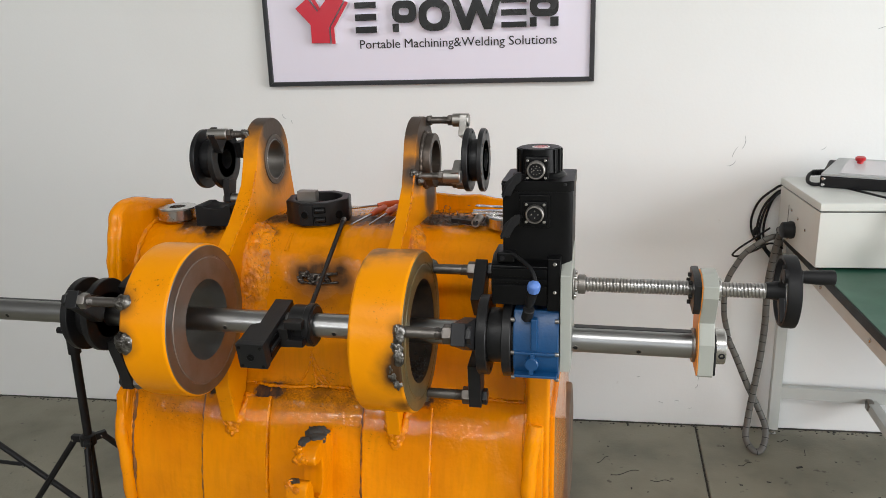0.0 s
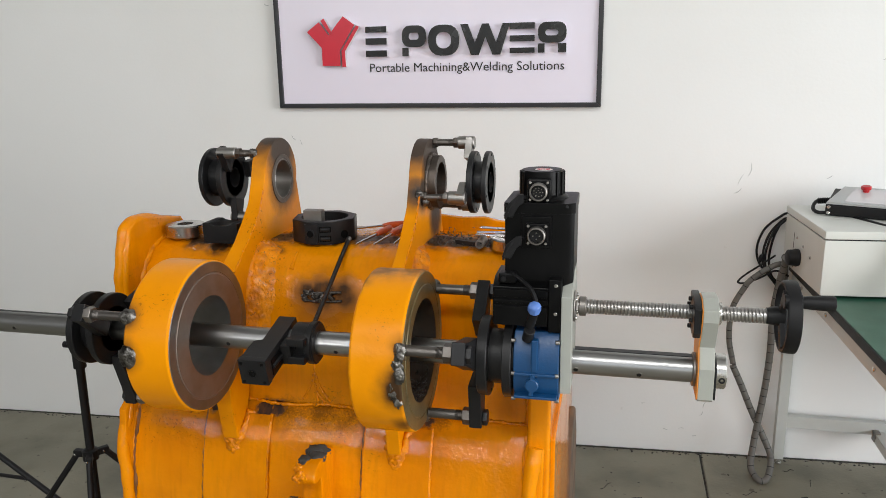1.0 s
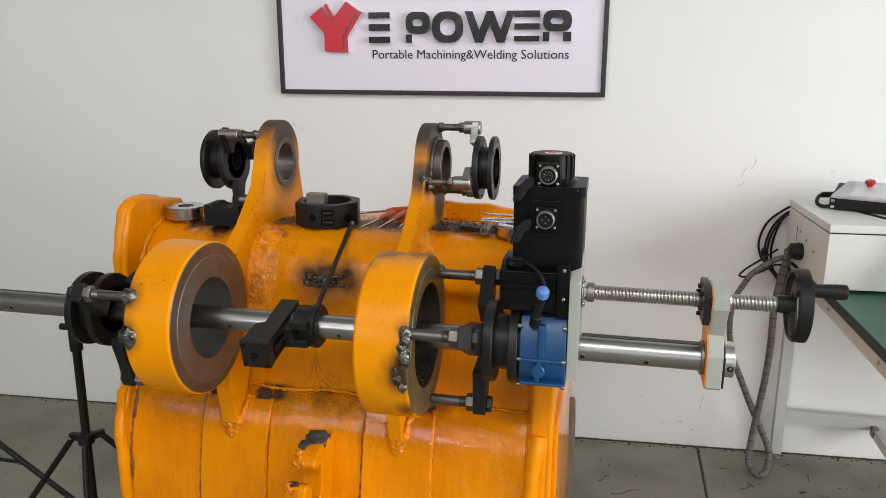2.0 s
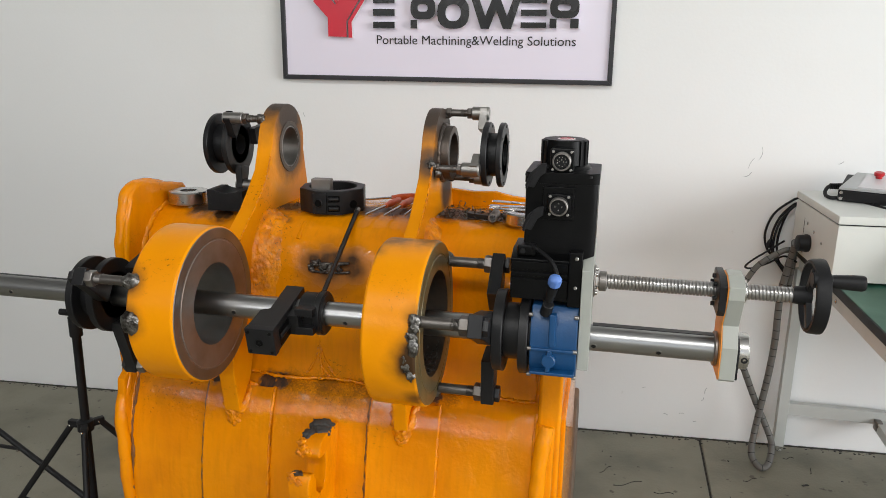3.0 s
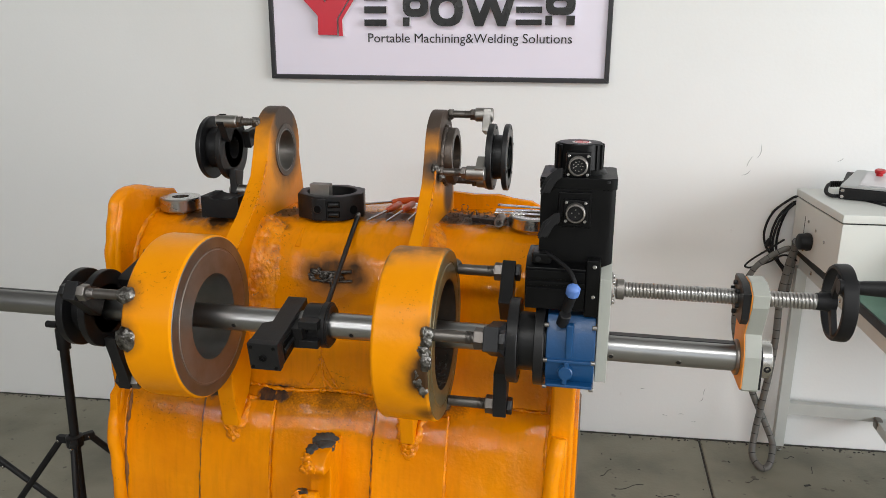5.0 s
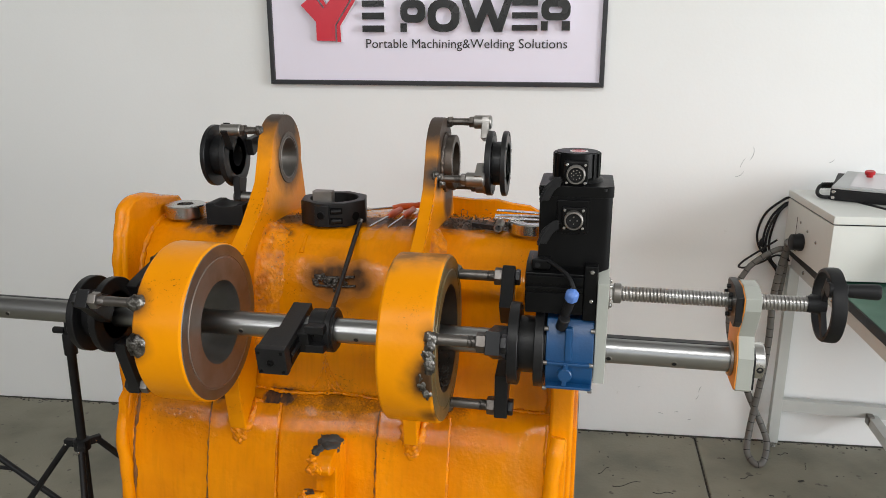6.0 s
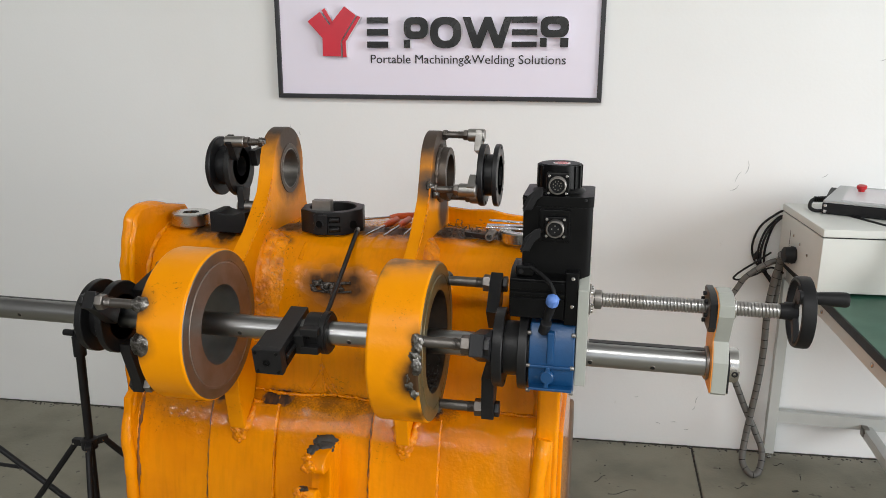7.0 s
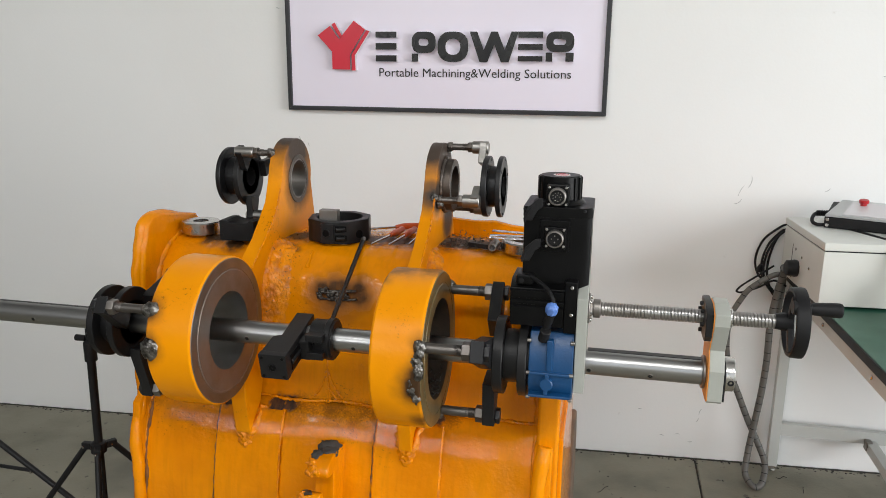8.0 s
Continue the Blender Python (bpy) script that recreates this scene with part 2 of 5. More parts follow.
# for the unseen walls: kept grey so that they bounce less light
dull_wall_paint = material("grey_wall_paint", (0.28, 0.277, 0.268), 0.8, 0, (0.23, 0.228, 0.22), 0.5, 1.3, 90.0, 0.05)
concrete = material("grey_concrete", (0.240, 0.226, 0.172), 0.58, 0, (0.150, 0.144, 0.112), 0.9, 3.6, 90.0, 0.25, 0.16, 0, (0.105, 0.094, 0.074), 21.0, 0.66)
gap_dirt = material("brown_gap_dirt", (0.20, 0.075, 0.012), 0.6, 0, (0.07, 0.034, 0.012), 0.9, 40.0, 150.0, 0.3)
joint_dark = material("joint_dirt", (0.035, 0.033, 0.030), 0.9, 0, (0.06, 0.056, 0.05), 0.7, 22.0, 150.0, 0.2)
# unseen ceiling, greyed to cut its bounced light
ceiling_paint = material("ceiling_paint", (0.42, 0.42, 0.41), 0.8, 0, (0.36, 0.36, 0.35), 0.5, 2.0, 90.0, 0.05)
board_white = material("lilac_white_board", (0.80, 0.755, 0.86), 0.35, 0, (0.77, 0.725, 0.83), 0.5, 3.0, 300.0, 0.01)
frame_black = material("black_frame", (0.02, 0.02, 0.024), 0.38, 0, (0.03, 0.03, 0.034), 0.5, 20.0, 300.0, 0.03)
red_acrylic = material("red_acrylic", (0.62, 0.022, 0.045), 0.30, 0, (0.55, 0.02, 0.04), 0.5, 10.0, 300.0, 0.01)
black_acrylic = material("black_acrylic", (0.012, 0.012, 0.013), 0.25, 0, (0.02, 0.02, 0.02), 0.5, 10.0, 300.0, 0.01)
pale_edge = material("pale_acrylic_edge", (0.66, 0.64, 0.66), 0.4, 0, None, 0.4, 20.0, 300.0, 0.01)
ink = material("black_ink", (0.02, 0.02, 0.022), 0.5, 0, None, 0.3, 40.0, 300.0, 0.0)
cabinet_paint = material("pale_cabinet_enamel", (0.64, 0.65, 0.615), 0.42, 0, (0.58, 0.585, 0.55), 0.6, 4.0, 260.0, 0.05, 0.08, 0, (0.42, 0.41, 0.38), 22.0, 0.74)
table_frame = material("grey_table_enamel", (0.52, 0.535, 0.51), 0.42, 0, (0.45, 0.46, 0.44), 0.6, 6.0, 260.0, 0.05)
green_mat = material("green_bench_mat", (0.022, 0.105, 0.065), 0.38, 0, (0.018, 0.08, 0.05), 0.7, 7.0, 260.0, 0.05)
conduit_grey = material("grey_conduit", (0.12, 0.115, 0.105), 0.55, 0, (0.09, 0.086, 0.08), 0.6, 30.0, 300.0, 0.05)
panel_grey = material("grey_panel", (0.40, 0.41, 0.41), 0.4, 0, (0.35, 0.36, 0.36), 0.5, 12.0, 300.0, 0.03)
screen = material("pale_screen_film", (0.60, 0.58, 0.60), 0.22, 0, (0.56, 0.54, 0.56), 0.5, 6.0, 300.0, 0.01)
red_button = material("red_button", (0.45, 0.012, 0.018), 0.32, 0, (0.36, 0.01, 0.014), 0.5, 40.0, 300.0, 0.0)
orange_plastic = material("orange_red_plastic", (0.55, 0.085, 0.018), 0.35, 0, (0.40, 0.06, 0.014), 0.6, 60.0, 300.0, 0.03)
swarf_metal = material("dark_swarf", (0.05, 0.045, 0.042), 0.42, 0.8, (0.20, 0.18, 0.16), 0.8, 120.0, 300.0, 0.1)
rust = material("rusty_plate", (0.20, 0.13, 0.085), 0.62, 0, (0.11, 0.085, 0.065), 0.9, 14.0, 130.0, 0.2)
yellow_plastic = material("yellow_plastic", (0.80, 0.60, 0.03), 0.35, 0, (0.70, 0.52, 0.03), 0.5, 30.0, 300.0, 0.02)
cream_foam = material("cream_foam", (0.74, 0.62, 0.36), 0.8, 0, (0.66, 0.54, 0.30), 0.6, 40.0, 260.0, 0.25)
white_sticker = material("white_sticker", (0.75, 0.72, 0.70), 0.4, 0, None, 0.3, 30.0, 300.0, 0.0)
clear = bpy.data.materials.new("clear_plastic")
clear.use_nodes = True
clear.node_tree.nodes["Principled BSDF"].inputs["Transmission Weight"].default_value = 0.85
clear.node_tree.nodes["Principled BSDF"].inputs["Roughness"].default_value = 0.12
clear.node_tree.nodes["Principled BSDF"].inputs["Base Color"].default_value = (0.9, 0.9, 0.88, 1)


# ---- mesh tools ----
BASES = {}
SOFT = {"weld_lump", "weld_bead", "weld_fillet", "burnt_crust", "burnt_stub"}


def shaded(ob, angle):
    ob.data.shade_smooth()
    ob.data.set_sharp_from_angle(angle=radians(angle))
    if len(ob.data.polygons) < 6000:
        wn_mod = ob.modifiers.new("even_normals", "WEIGHTED_NORMAL")
        wn_mod.keep_sharp = True
    return ob


def thing(name, base, label, category, group="", kind=""):
    """An Empty at the base of a thing."""
    ob = new(name)
    ob.location = base
    ob.empty_display_size = 0.05
    BASES[ob.name] = Vector(base)
    return tagged(ob, label, category, group, kind)


def part(name, bm, mat, parent=None, label="", angle=42, mats=()):
    """Links a bmesh, drawn in world metres, as one mesh under a thing or a part."""
    bmesh.ops.recalc_face_normals(bm, faces=bm.faces)
    base = BASES[parent.name] if parent else Vector((0, 0, 0))
    bmesh.ops.translate(bm, verts=bm.verts, vec=-base)
    me = bpy.data.meshes.new(name)
    bm.to_mesh(me)
    bm.free()
    for m in (mat, *mats):
        me.materials.append(m)
    ob = shaded(new(name, me), 85 if name in SOFT else angle)
    BASES[ob.name] = base
    if parent:
        ob.parent = parent
    if label:
        tagged(ob, label)
    return ob


def single(name, bm, mat, base, label, category, group="", kind="", angle=42, mats=()):
    """A thing of one mesh, with its origin at its base."""
    bmesh.ops.recalc_face_normals(bm, faces=bm.faces)
    bmesh.ops.translate(bm, verts=bm.verts, vec=-Vector(base))
    me = bpy.data.meshes.new(name)
    bm.to_mesh(me)
    bm.free()
    for m in (mat, *mats):
        me.materials.append(m)
    ob = shaded(new(name, me), angle)
    ob.location = base
    BASES[ob.name] = Vector(base)
    return tagged(ob, label, category, group, kind)


def join(*makers):
    bm = bmesh.new()
    for f in makers:
        f(bm)
    return bm


def add(bm, other):
    me = bpy.data.meshes.new("scratch")
    other.to_mesh(me)
    other.free()
    bm.from_mesh(me)
    bpy.data.meshes.remove(me)
    return bm


def rbox(x0, x1, y0, y1, z0, z1, bev=0.002, seg=2):
    """A box with rounded edges."""
    bm = bmesh.new()
    m = Matrix.Translation(((x0 + x1) / 2, (y0 + y1) / 2, (z0 + z1) / 2)) @ Matrix.Diagonal((abs(x1 - x0), abs(y1 - y0), abs(z1 - z0), 1))
    bmesh.ops.create_cube(bm, size=1, matrix=m)
    if bev:
        bmesh.ops.bevel(bm, geom=bm.edges[:], offset=bev, segments=seg, profile=0.5, affect="EDGES")
    return bm


def turned(bm, m):
    bmesh.ops.transform(bm, matrix=m, verts=bm.verts)
    return bm


AXIS = {"x": Matrix(((0, 0, 1, 0), (1, 0, 0, 0), (0, 1, 0, 0), (0, 0, 0, 1))), "y": Matrix(((1, 0, 0, 0), (0, 0, 1, 0), (0, -1, 0, 0), (0, 0, 0, 1))), "z": Matrix.Identity(4)}


def lathe(profile, axis, centre, seg=48, closed=False):
    """Turns (along, radius) pairs about an axis through centre; closed joins the last to the first."""
    bm = bmesh.new()
    rings = []
    for a, r in profile:
        if r < 1e-6:
            rings.append([bm.verts.new((0, 0, a))])
        else:
            rings.append([bm.verts.new((r * math.cos(2 * math.pi * i / seg), r * math.sin(2 * math.pi * i / seg), a)) for i in range(seg)])
    pairs = list(zip(rings, rings[1:])) + ([(rings[-1], rings[0])] if closed else [])
    for lo, hi in pairs:
        for i in range(seg):
            j = (i + 1) % seg
            if len(lo) == 1 and len(hi) == 1:
                continue
            if len(lo) == 1:
                bm.faces.new((lo[0], hi[i], hi[j]))
            elif len(hi) == 1:
                bm.faces.new((lo[i], lo[j], hi[0]))
            else:
                bm.faces.new((lo[i], lo[j], hi[j], hi[i]))
    return turned(bm, Matrix.Translation(centre) @ AXIS[axis])


def rod(axis, centre, a0, a1, r, seg=28, bev=0.001):
    """A solid round bar along an axis with broken edges; a0, a1 along the axis from centre."""
    return lathe([(a0, 0), (a0, r - bev), (a0 + bev, r), (a1 - bev, r), (a1, r - bev), (a1, 0)], axis, centre, seg)


def ring(axis, centre, a0, a1, r_in, r_out, seg=48, bev=0.0015):
    return lathe([(a0, r_in), (a0, r_out - bev), (a0 + bev, r_out), (a1 - bev, r_out), (a1, r_out - bev), (a1, r_in)], axis, centre, seg, True)


def hexnut(axis, centre, a0, a1, r):
    return lathe([(a0, 0), (a0, r * 0.93), (a0 + 0.0015, r), (a1 - 0.0015, r), (a1, r * 0.93), (a1, 0)], axis, centre, 6)


def between(bm, p, q):
    """Lays a mesh made along +z from the origin from p towards q."""
    d = Vector(q) - Vector(p)
    return turned(bm, Matrix.Translation(p) @ d.to_track_quat("Z", "Y").to_matrix().to_4x4())


def strut(p, q, r, seg=16):
    n = (Vector(q) - Vector(p)).length
    return between(lathe([(0, 0), (0, r), (n, r), (n, 0)], "z", (0, 0, 0), seg), p, q)


def prism(outline, axis, a0, a1, bev=0.002, holes=(), seg=2):
    """An outline (two coordinates: yz for x, xz for y, xy for z) with holes, drawn out along the axis."""
    bm = bmesh.new()

    def lift(u, v):
        return {"x": (a0, u, v), "y": (u, a0, v), "z": (u, v, a0)}[axis]

    loops = []
    for pts in (outline, *holes):
        vs = [bm.verts.new(lift(u, v)) for u, v in pts]
        loops += [bm.edges.new((vs[i], vs[(i + 1) % len(vs)])) for i in range(len(vs))]
    if holes:
        bmesh.ops.triangle_fill(bm, edges=loops, use_beauty=True, use_dissolve=False)
    else:
        bm.faces.new([e.verts[0] for e in loops])
    got = bmesh.ops.extrude_face_region(bm, geom=bm.faces[:])
    step = Vector({"x": (a1 - a0, 0, 0), "y": (0, a1 - a0, 0), "z": (0, 0, a1 - a0)}[axis])
    bmesh.ops.translate(bm, verts=[v for v in got["geom"] if isinstance(v, bmesh.types.BMVert)], vec=step)
    bmesh.ops.recalc_face_normals(bm, faces=bm.faces)
    if bev:
        sharp = [e for e in bm.edges if len(e.link_faces) == 2 and e.calc_face_angle(0) > 0.9]
        bmesh.ops.bevel(bm, geom=sharp, offset=bev, segments=seg, profile=0.5, affect="EDGES", clamp_overlap=True)
    return bm


def arc(cu, cv, r, a0, a1, n):
    return [(cu + r * math.cos(radians(a0 + (a1 - a0) * i / n)), cv + r * math.sin(radians(a0 + (a1 - a0) * i / n))) for i in range(n + 1)]


def smooth_path(pts, steps=8):
    """A rounded line through the points."""
    p = [Vector(v) for v in pts]
    p = [p[0] * 2 - p[1]] + p + [p[-1] * 2 - p[-2]]
    out = []
    for i in range(1, len(p) - 2):
        a, b, c, d = p[i - 1:i + 3]
        for k in range(steps):
            t = k / steps
            out.append(0.5 * (2 * b + (c - a) * t + (2 * a - 5 * b + 4 * c - d) * t * t + (3 * b - a - 3 * c + d) * t ** 3))
    return out + [p[-2]]


def sweep(pts, radius, seg=10, steps=8, wobble=0.0, rate=60.0):
    """A round cord along a smooth line; radius may be a function of the way along (0 to 1); wobble makes it lumpy."""
    line = smooth_path(pts, steps)
    bm = bmesh.new()
    rings = []
    up = Vector((0.31, 0.2, 0.93)).normalized()
    for i, p in enumerate(line):
        d = (line[min(i + 1, len(line) - 1)] - line[max(i - 1, 0)]).normalized()
        u = (up - d * up.dot(d)).normalized()
        up = u
        v = d.cross(u)
        r = radius(i / (len(line) - 1)) if callable(radius) else radius
        ringv = []
        for k in range(seg):
            a = 2 * math.pi * k / seg
            q = u * math.cos(a) + v * math.sin(a)
            rr = r * (1 + wobble * noise.noise((p + q * r) * rate)) if wobble else r
            ringv.append(bm.verts.new(p + q * rr))
        rings.append(ringv)
    for a, b in zip(rings, rings[1:]):
        for k in range(seg):
            bm.faces.new((a[k], a[(k + 1) % seg], b[(k + 1) % seg], b[k]))
    for end in (rings[0][::-1], rings[-1]):
        bm.faces.new(end)
    return bm


def lump(centre, size, seed=0, rough=0.35, rate=45.0):
    """A knob of weld metal or the like."""
    bm = bmesh.new()
    bmesh.ops.create_icosphere(bm, subdivisions=3, radius=1)
    c = Vector(centre)
    for v in bm.verts:
        n = v.co.normalized()
        k = 1 + rough * noise.noise(n * 2.1 + Vector((seed * 7.3, seed, 0))) + 0.5 * rough * noise.noise(n * 5 + Vector((seed, 3, seed))) + 0.35 * rough * noise.noise(n * 12 + Vector((seed, 8, seed)))
        v.co = c + Vector((n.x * size[0], n.y * size[1], n.z * size[2])) * k
    return bm


# ---- the room ----
SLOPE = 0.036          # the floor falls a little towards -x


def floor_z(x):
    return SLOPE * (x - 1.1)


def sloped(bm):
    for v in bm.verts:
        v.co.z += floor_z(v.co.x)
    return bm


JX = 1.055             # a floor joint runs away from the wall here
bm = bmesh.new()
for x0, x1 in ((-6.0, JX - 0.0035), (JX + 0.0035, 6.0)):
    add(bm, rbox(x0, x1, -6.0, 2.795, -0.10, 0.0, 0.004, 1))
single("floor", sloped(bm), concrete, (0, 0, 0), "worn grey concrete floor slabs with dust and stains", "floor", kind="structure")
single("floor_joint", sloped(rbox(JX - 0.004, JX + 0.004, -6.0, 2.795, -0.08, -0.006, 0)), joint_dark, (0, 0, -0.1), "dark dirt-filled joint between the concrete slabs", "floor joint", kind="structure")
single("wall_north", rbox(-6.2, 6.2, 2.8, 3.0, -0.5, 4.5, 0), wall_paint, (0, 2.9, 0), "plain white painted workshop wall with scuffs", "wall", kind="structure")
# the other walls and the ceiling are added out of view, grey to lower fill
single("wall_west", rbox(-6.2, -6.0, -6.0, 2.8, -0.5, 4.5, 0), dull_wall_paint, (-6.1, -1.5, 0), "plain unseen wall, grey to dim bounced light", "wall", kind="structure")
bm = bmesh.new()
for y0, y1, z0, z1 in ((-6.0, -2.8, -0.5, 4.5), (1.6, 2.8, -0.5, 4.5), (-2.8, 1.6, -0.5, 0.15), (-2.8, 1.6, 3.3, 4.5)):
    add(bm, rbox(6.0, 6.2, y0, y1, z0, z1, 0))
single("wall_east", bm, dull_wall_paint, (6.1, -1.5, 0), "unseen wall with a wide window opening, grey to dim bounced light", "wall", kind="structure")
bm = bmesh.new()
for x0, x1, z0, z1 in ((-6.2, -4.4, -0.5, 4.5), (-4.4, -0.4, -0.5, 2.95), (-4.4, -0.4, 3.75, 4.5), (-0.4, -0.1, -0.5, 4.5), (4.5, 6.2, -0.5, 4.5), (-0.1, 4.5, 3.8, 4.5)):
    add(bm, rbox(x0, x1, -6.2, -6.0, z0, z1, 0))
single("wall_south", bm, dull_wall_paint, (0, -6.1, 0), "unseen wall with an open workshop gate and a high window, grey to dim bounced light", "wall", kind="structure")
single("ceiling", rbox(-6.2, 6.2, -6.2, 3.0, 4.5, 4.6, 0), ceiling_paint, (0, -1.5, 4.5), "plain unseen workshop ceiling, grey to dim bounced light", "ceiling", kind="structure")
single("ground", rbox(-60, 60, -80, -6.0, -0.5, -0.2, 0), concrete, (0, -40, -0.5), "grey concrete yard outside the gate", "ground", kind="structure")

# crumbs of mortar and dirt along the foot of the wall
rng = random.Random(4)
bm = sloped(rbox(-5.9, 5.9, 2.790, 2.7985, -0.001, 0.0025, 0))
for i in range(420):
    x = rng.uniform(-2.4, 2.4)
    y = 2.795 - abs(rng.gauss(0, 0.012)) - 0.003
    s = rng.uniform(0.0008, 0.0032)
    add(bm, turned(rbox(-s * 1.5, s * 1.5, -s, s, 0, s * 1.1, s * 0.3, 1), Matrix.Translation((x, y, floor_z(x) - 0.0005)) @ pose(0, 0, 0, 0, 0, rng.uniform(0, 180))))
single("wall_foot_dirt", bm, joint_dark, (0, 2.79, 0), "dark crumbs of dirt along the foot of the wall", "dirt", kind="stuff")
bm = bmesh.new()
for i in range(46):
    x, y = rng.uniform(0.62, 1.7), rng.uniform(1.9, 2.76)
    s = rng.uniform(0.0015, 0.005)
    add(bm, turned(rbox(-s * rng.uniform(1, 4), s, -s, s * 0.8, 0, s * 0.5, s * 0.2, 1), Matrix.Translation((x, y, floor_z(x) - 0.0003)) @ pose(0, 0, 0, 0, 0, rng.uniform(0, 180))))
for x, y, a, n in ((0.78, 2.42, 15, 0.10), (0.90, 2.38, -12, 0.07), (1.20, 2.52, 8, 0.05), (1.42, 2.62, 70, 0.03), (1.36, 2.70, -10, 0.04), (0.70, 2.50, 40, 0.05)):
    c, d = math.cos(radians(a)), math.sin(radians(a))
    add(bm, sweep([(x + c * n * t, y + d * n * t + 0.012 * math.sin(5 * t), floor_z(x + c * n * t) + 0.001) for t in (-0.5, -0.2, 0.2, 0.5)], 0.0011, 5, 4))
single("floor_crumbs", bm, joint_dark, (1.1, 2.4, 0), "scattered dark crumbs on the concrete floor", "dirt", kind="stuff")
# scuffs on the wall: thin bent scratches and smudges; one stands in for a nail
rng = random.Random(31)
bm = bmesh.new()
SCUFFS = ((-0.66, 1.74, 0.022, -20), (-0.58, 1.225, 0.03, -50), (-0.55, 1.205, 0.02, -70), (1.13, 1.085, 0.045, 65), (1.155, 1.12, 0.05, 80), (1.12, 1.045, 0.035, 35), (1.42, 1.10, 0.022, 35), (1.06, 0.20, 0.030, 75), (1.05, 0.165, 0.022, 60), (0.98, 0.095, 0.022, 5), (0.92, 0.085, 0.02, -15), (1.03, 0.07, 0.016, 10), (0.83, 0.19, 0.014, 10), (1.56, 1.50, 0.03, 20))
for x, z, w, a in SCUFFS:
    c, d = math.cos(radians(a)), math.sin(radians(a))
    bow = rng.uniform(-0.2, 0.2) * w
    pts = [(x + c * w * t - d * bow * (1 - 4 * t * t), 2.8002, z + d * w * t + c * bow * (1 - 4 * t * t)) for t in (-0.5, -0.2, 0.15, 0.5)]
    add(bm, sweep(pts, lambda t: 0.0003 + 0.0010 * math.sin(math.pi * t) ** 0.7, 6, 5, 0.6, 240))
single("wall_scuffs", bm, panel_grey, (0.5, 2.8, 1.0), "small grey scratches, scuffs and a nail mark on the white wall", "scuffs", kind="stuff")

# ---- the wall sign ----
SY = 2.78
sign = thing("wall_sign", (0.005, 2.80, 1.343), "white wall sign with black frame and raised shapes", "sign")
part("board", rbox(-0.61, 0.62, SY + 0.002, 2.799, 1.352, 1.985, 0.001), board_white, sign)


def mitred(name, pts):
    part(name, prism(pts, "y", SY - 0.008, 2.798, 0.002), frame_black, sign, "black frame rail")


X0, X1, Z0, Z1, FW = -0.62, 0.63, 1.343, 1.995, 0.017
mitred("frame_rail", [(X0, Z0), (X1, Z0), (X1 - FW, Z0 + FW), (X0 + FW, Z0 + FW)])
mitred("frame_rail", [(X0, Z1), (X0 + FW, Z1 - FW), (X1 - FW, Z1 - FW), (X1, Z1)])
mitred("frame_rail", [(X0, Z0), (X0 + FW, Z0 + FW), (X0 + FW, Z1 - FW), (X0, Z1)])
mitred("frame_rail", [(X1, Z0), (X1, Z1), (X1 - FW, Z1 - FW), (X1 - FW, Z0 + FW)])


def raised(name, outlines, mat, label, holes=()):
    """A raised shape with a pale body and a coloured face."""
    body = bmesh.new()
    face = bmesh.new()
    for k, o in enumerate(outlines):
        h = holes if k == 0 else ()
        add(body, prism(o, "y", SY - 0.018, SY + 0.003, 0, h))
        add(face, prism(o, "y", SY - 0.0215, SY - 0.0181, 0, h))
    ob = part(name, body, pale_edge, sign, label)
    part("face", face, mat, ob)


raised("emblem", [[(-0.481, 1.630), (-0.432, 1.665), (-0.395, 1.616), (-0.356, 1.660), (-0.334, 1.684), (-0.290, 1.652), (-0.352, 1.558), (-0.352, 1.502), (-0.424, 1.503), (-0.424, 1.570)]], red_acrylic, "red forked emblem shape")
raised("emblem", [[(-0.424, 1.670), (-0.412, 1.678), (-0.380, 1.624), (-0.391, 1.621)], [(-0.283, 1.650), (-0.272, 1.645), (-0.332, 1.556), (-0.330, 1.499), (-0.344, 1.499), (-0.345, 1.558)]], red_acrylic, "red emblem stripe")


def slab(x0, x1, z0, z1, r=0.012):
    return arc(x1 - r, z1 - r, r, 0, 90, 4) + arc(x0 + r, z1 - r, r, 90, 180, 4) + arc(x0 + r, z0 + r, r, 180, 270, 4) + arc(x1 - r, z0 + r, r, 270, 360, 4)


def strip(x0, x1, z0, z1):
    return [(x0, z0), (x1, z0), (x1, z1), (x0, z1)]


B, T = 1.534, 1.644
raised("black_shape", [strip(-0.247, -0.165, 1.622, T), strip(-0.247, -0.165, 1.578, 1.602), strip(-0.247, -0.165, B, 1.557)], black_acrylic, "three stacked black bars")
raised("black_shape", [slab(-0.104, -0.012, 1.566, T, 0.03), strip(-0.104, -0.08, B, 1.564)], black_acrylic, "black rounded block on a short post", [slab(-0.078, -0.04, 1.593, 1.618, 0.01)])
raised("black_shape", [slab(-0.004, 0.113, B, T, 0.045)], black_acrylic, "black rounded ring", [slab(0.026, 0.083, B + 0.026, T - 0.026, 0.025)])
raised("black_shape", [[(0.118, T), (0.146, T), (0.172, 1.578), (0.199, T), (0.223, T), (0.250, 1.578), (0.274, T), (0.300, T), (0.266, B), (0.237, B), (0.211, 1.598), (0.186, B), (0.157, B)]], black_acrylic, "black zigzag bar")
raised("black_shape", [strip(0.300, 0.390, 1.622, T), strip(0.300, 0.390, 1.579, 1.600), strip(0.300, 0.390, B + 0.004, 1.557)], black_acrylic, "three stacked black bars")
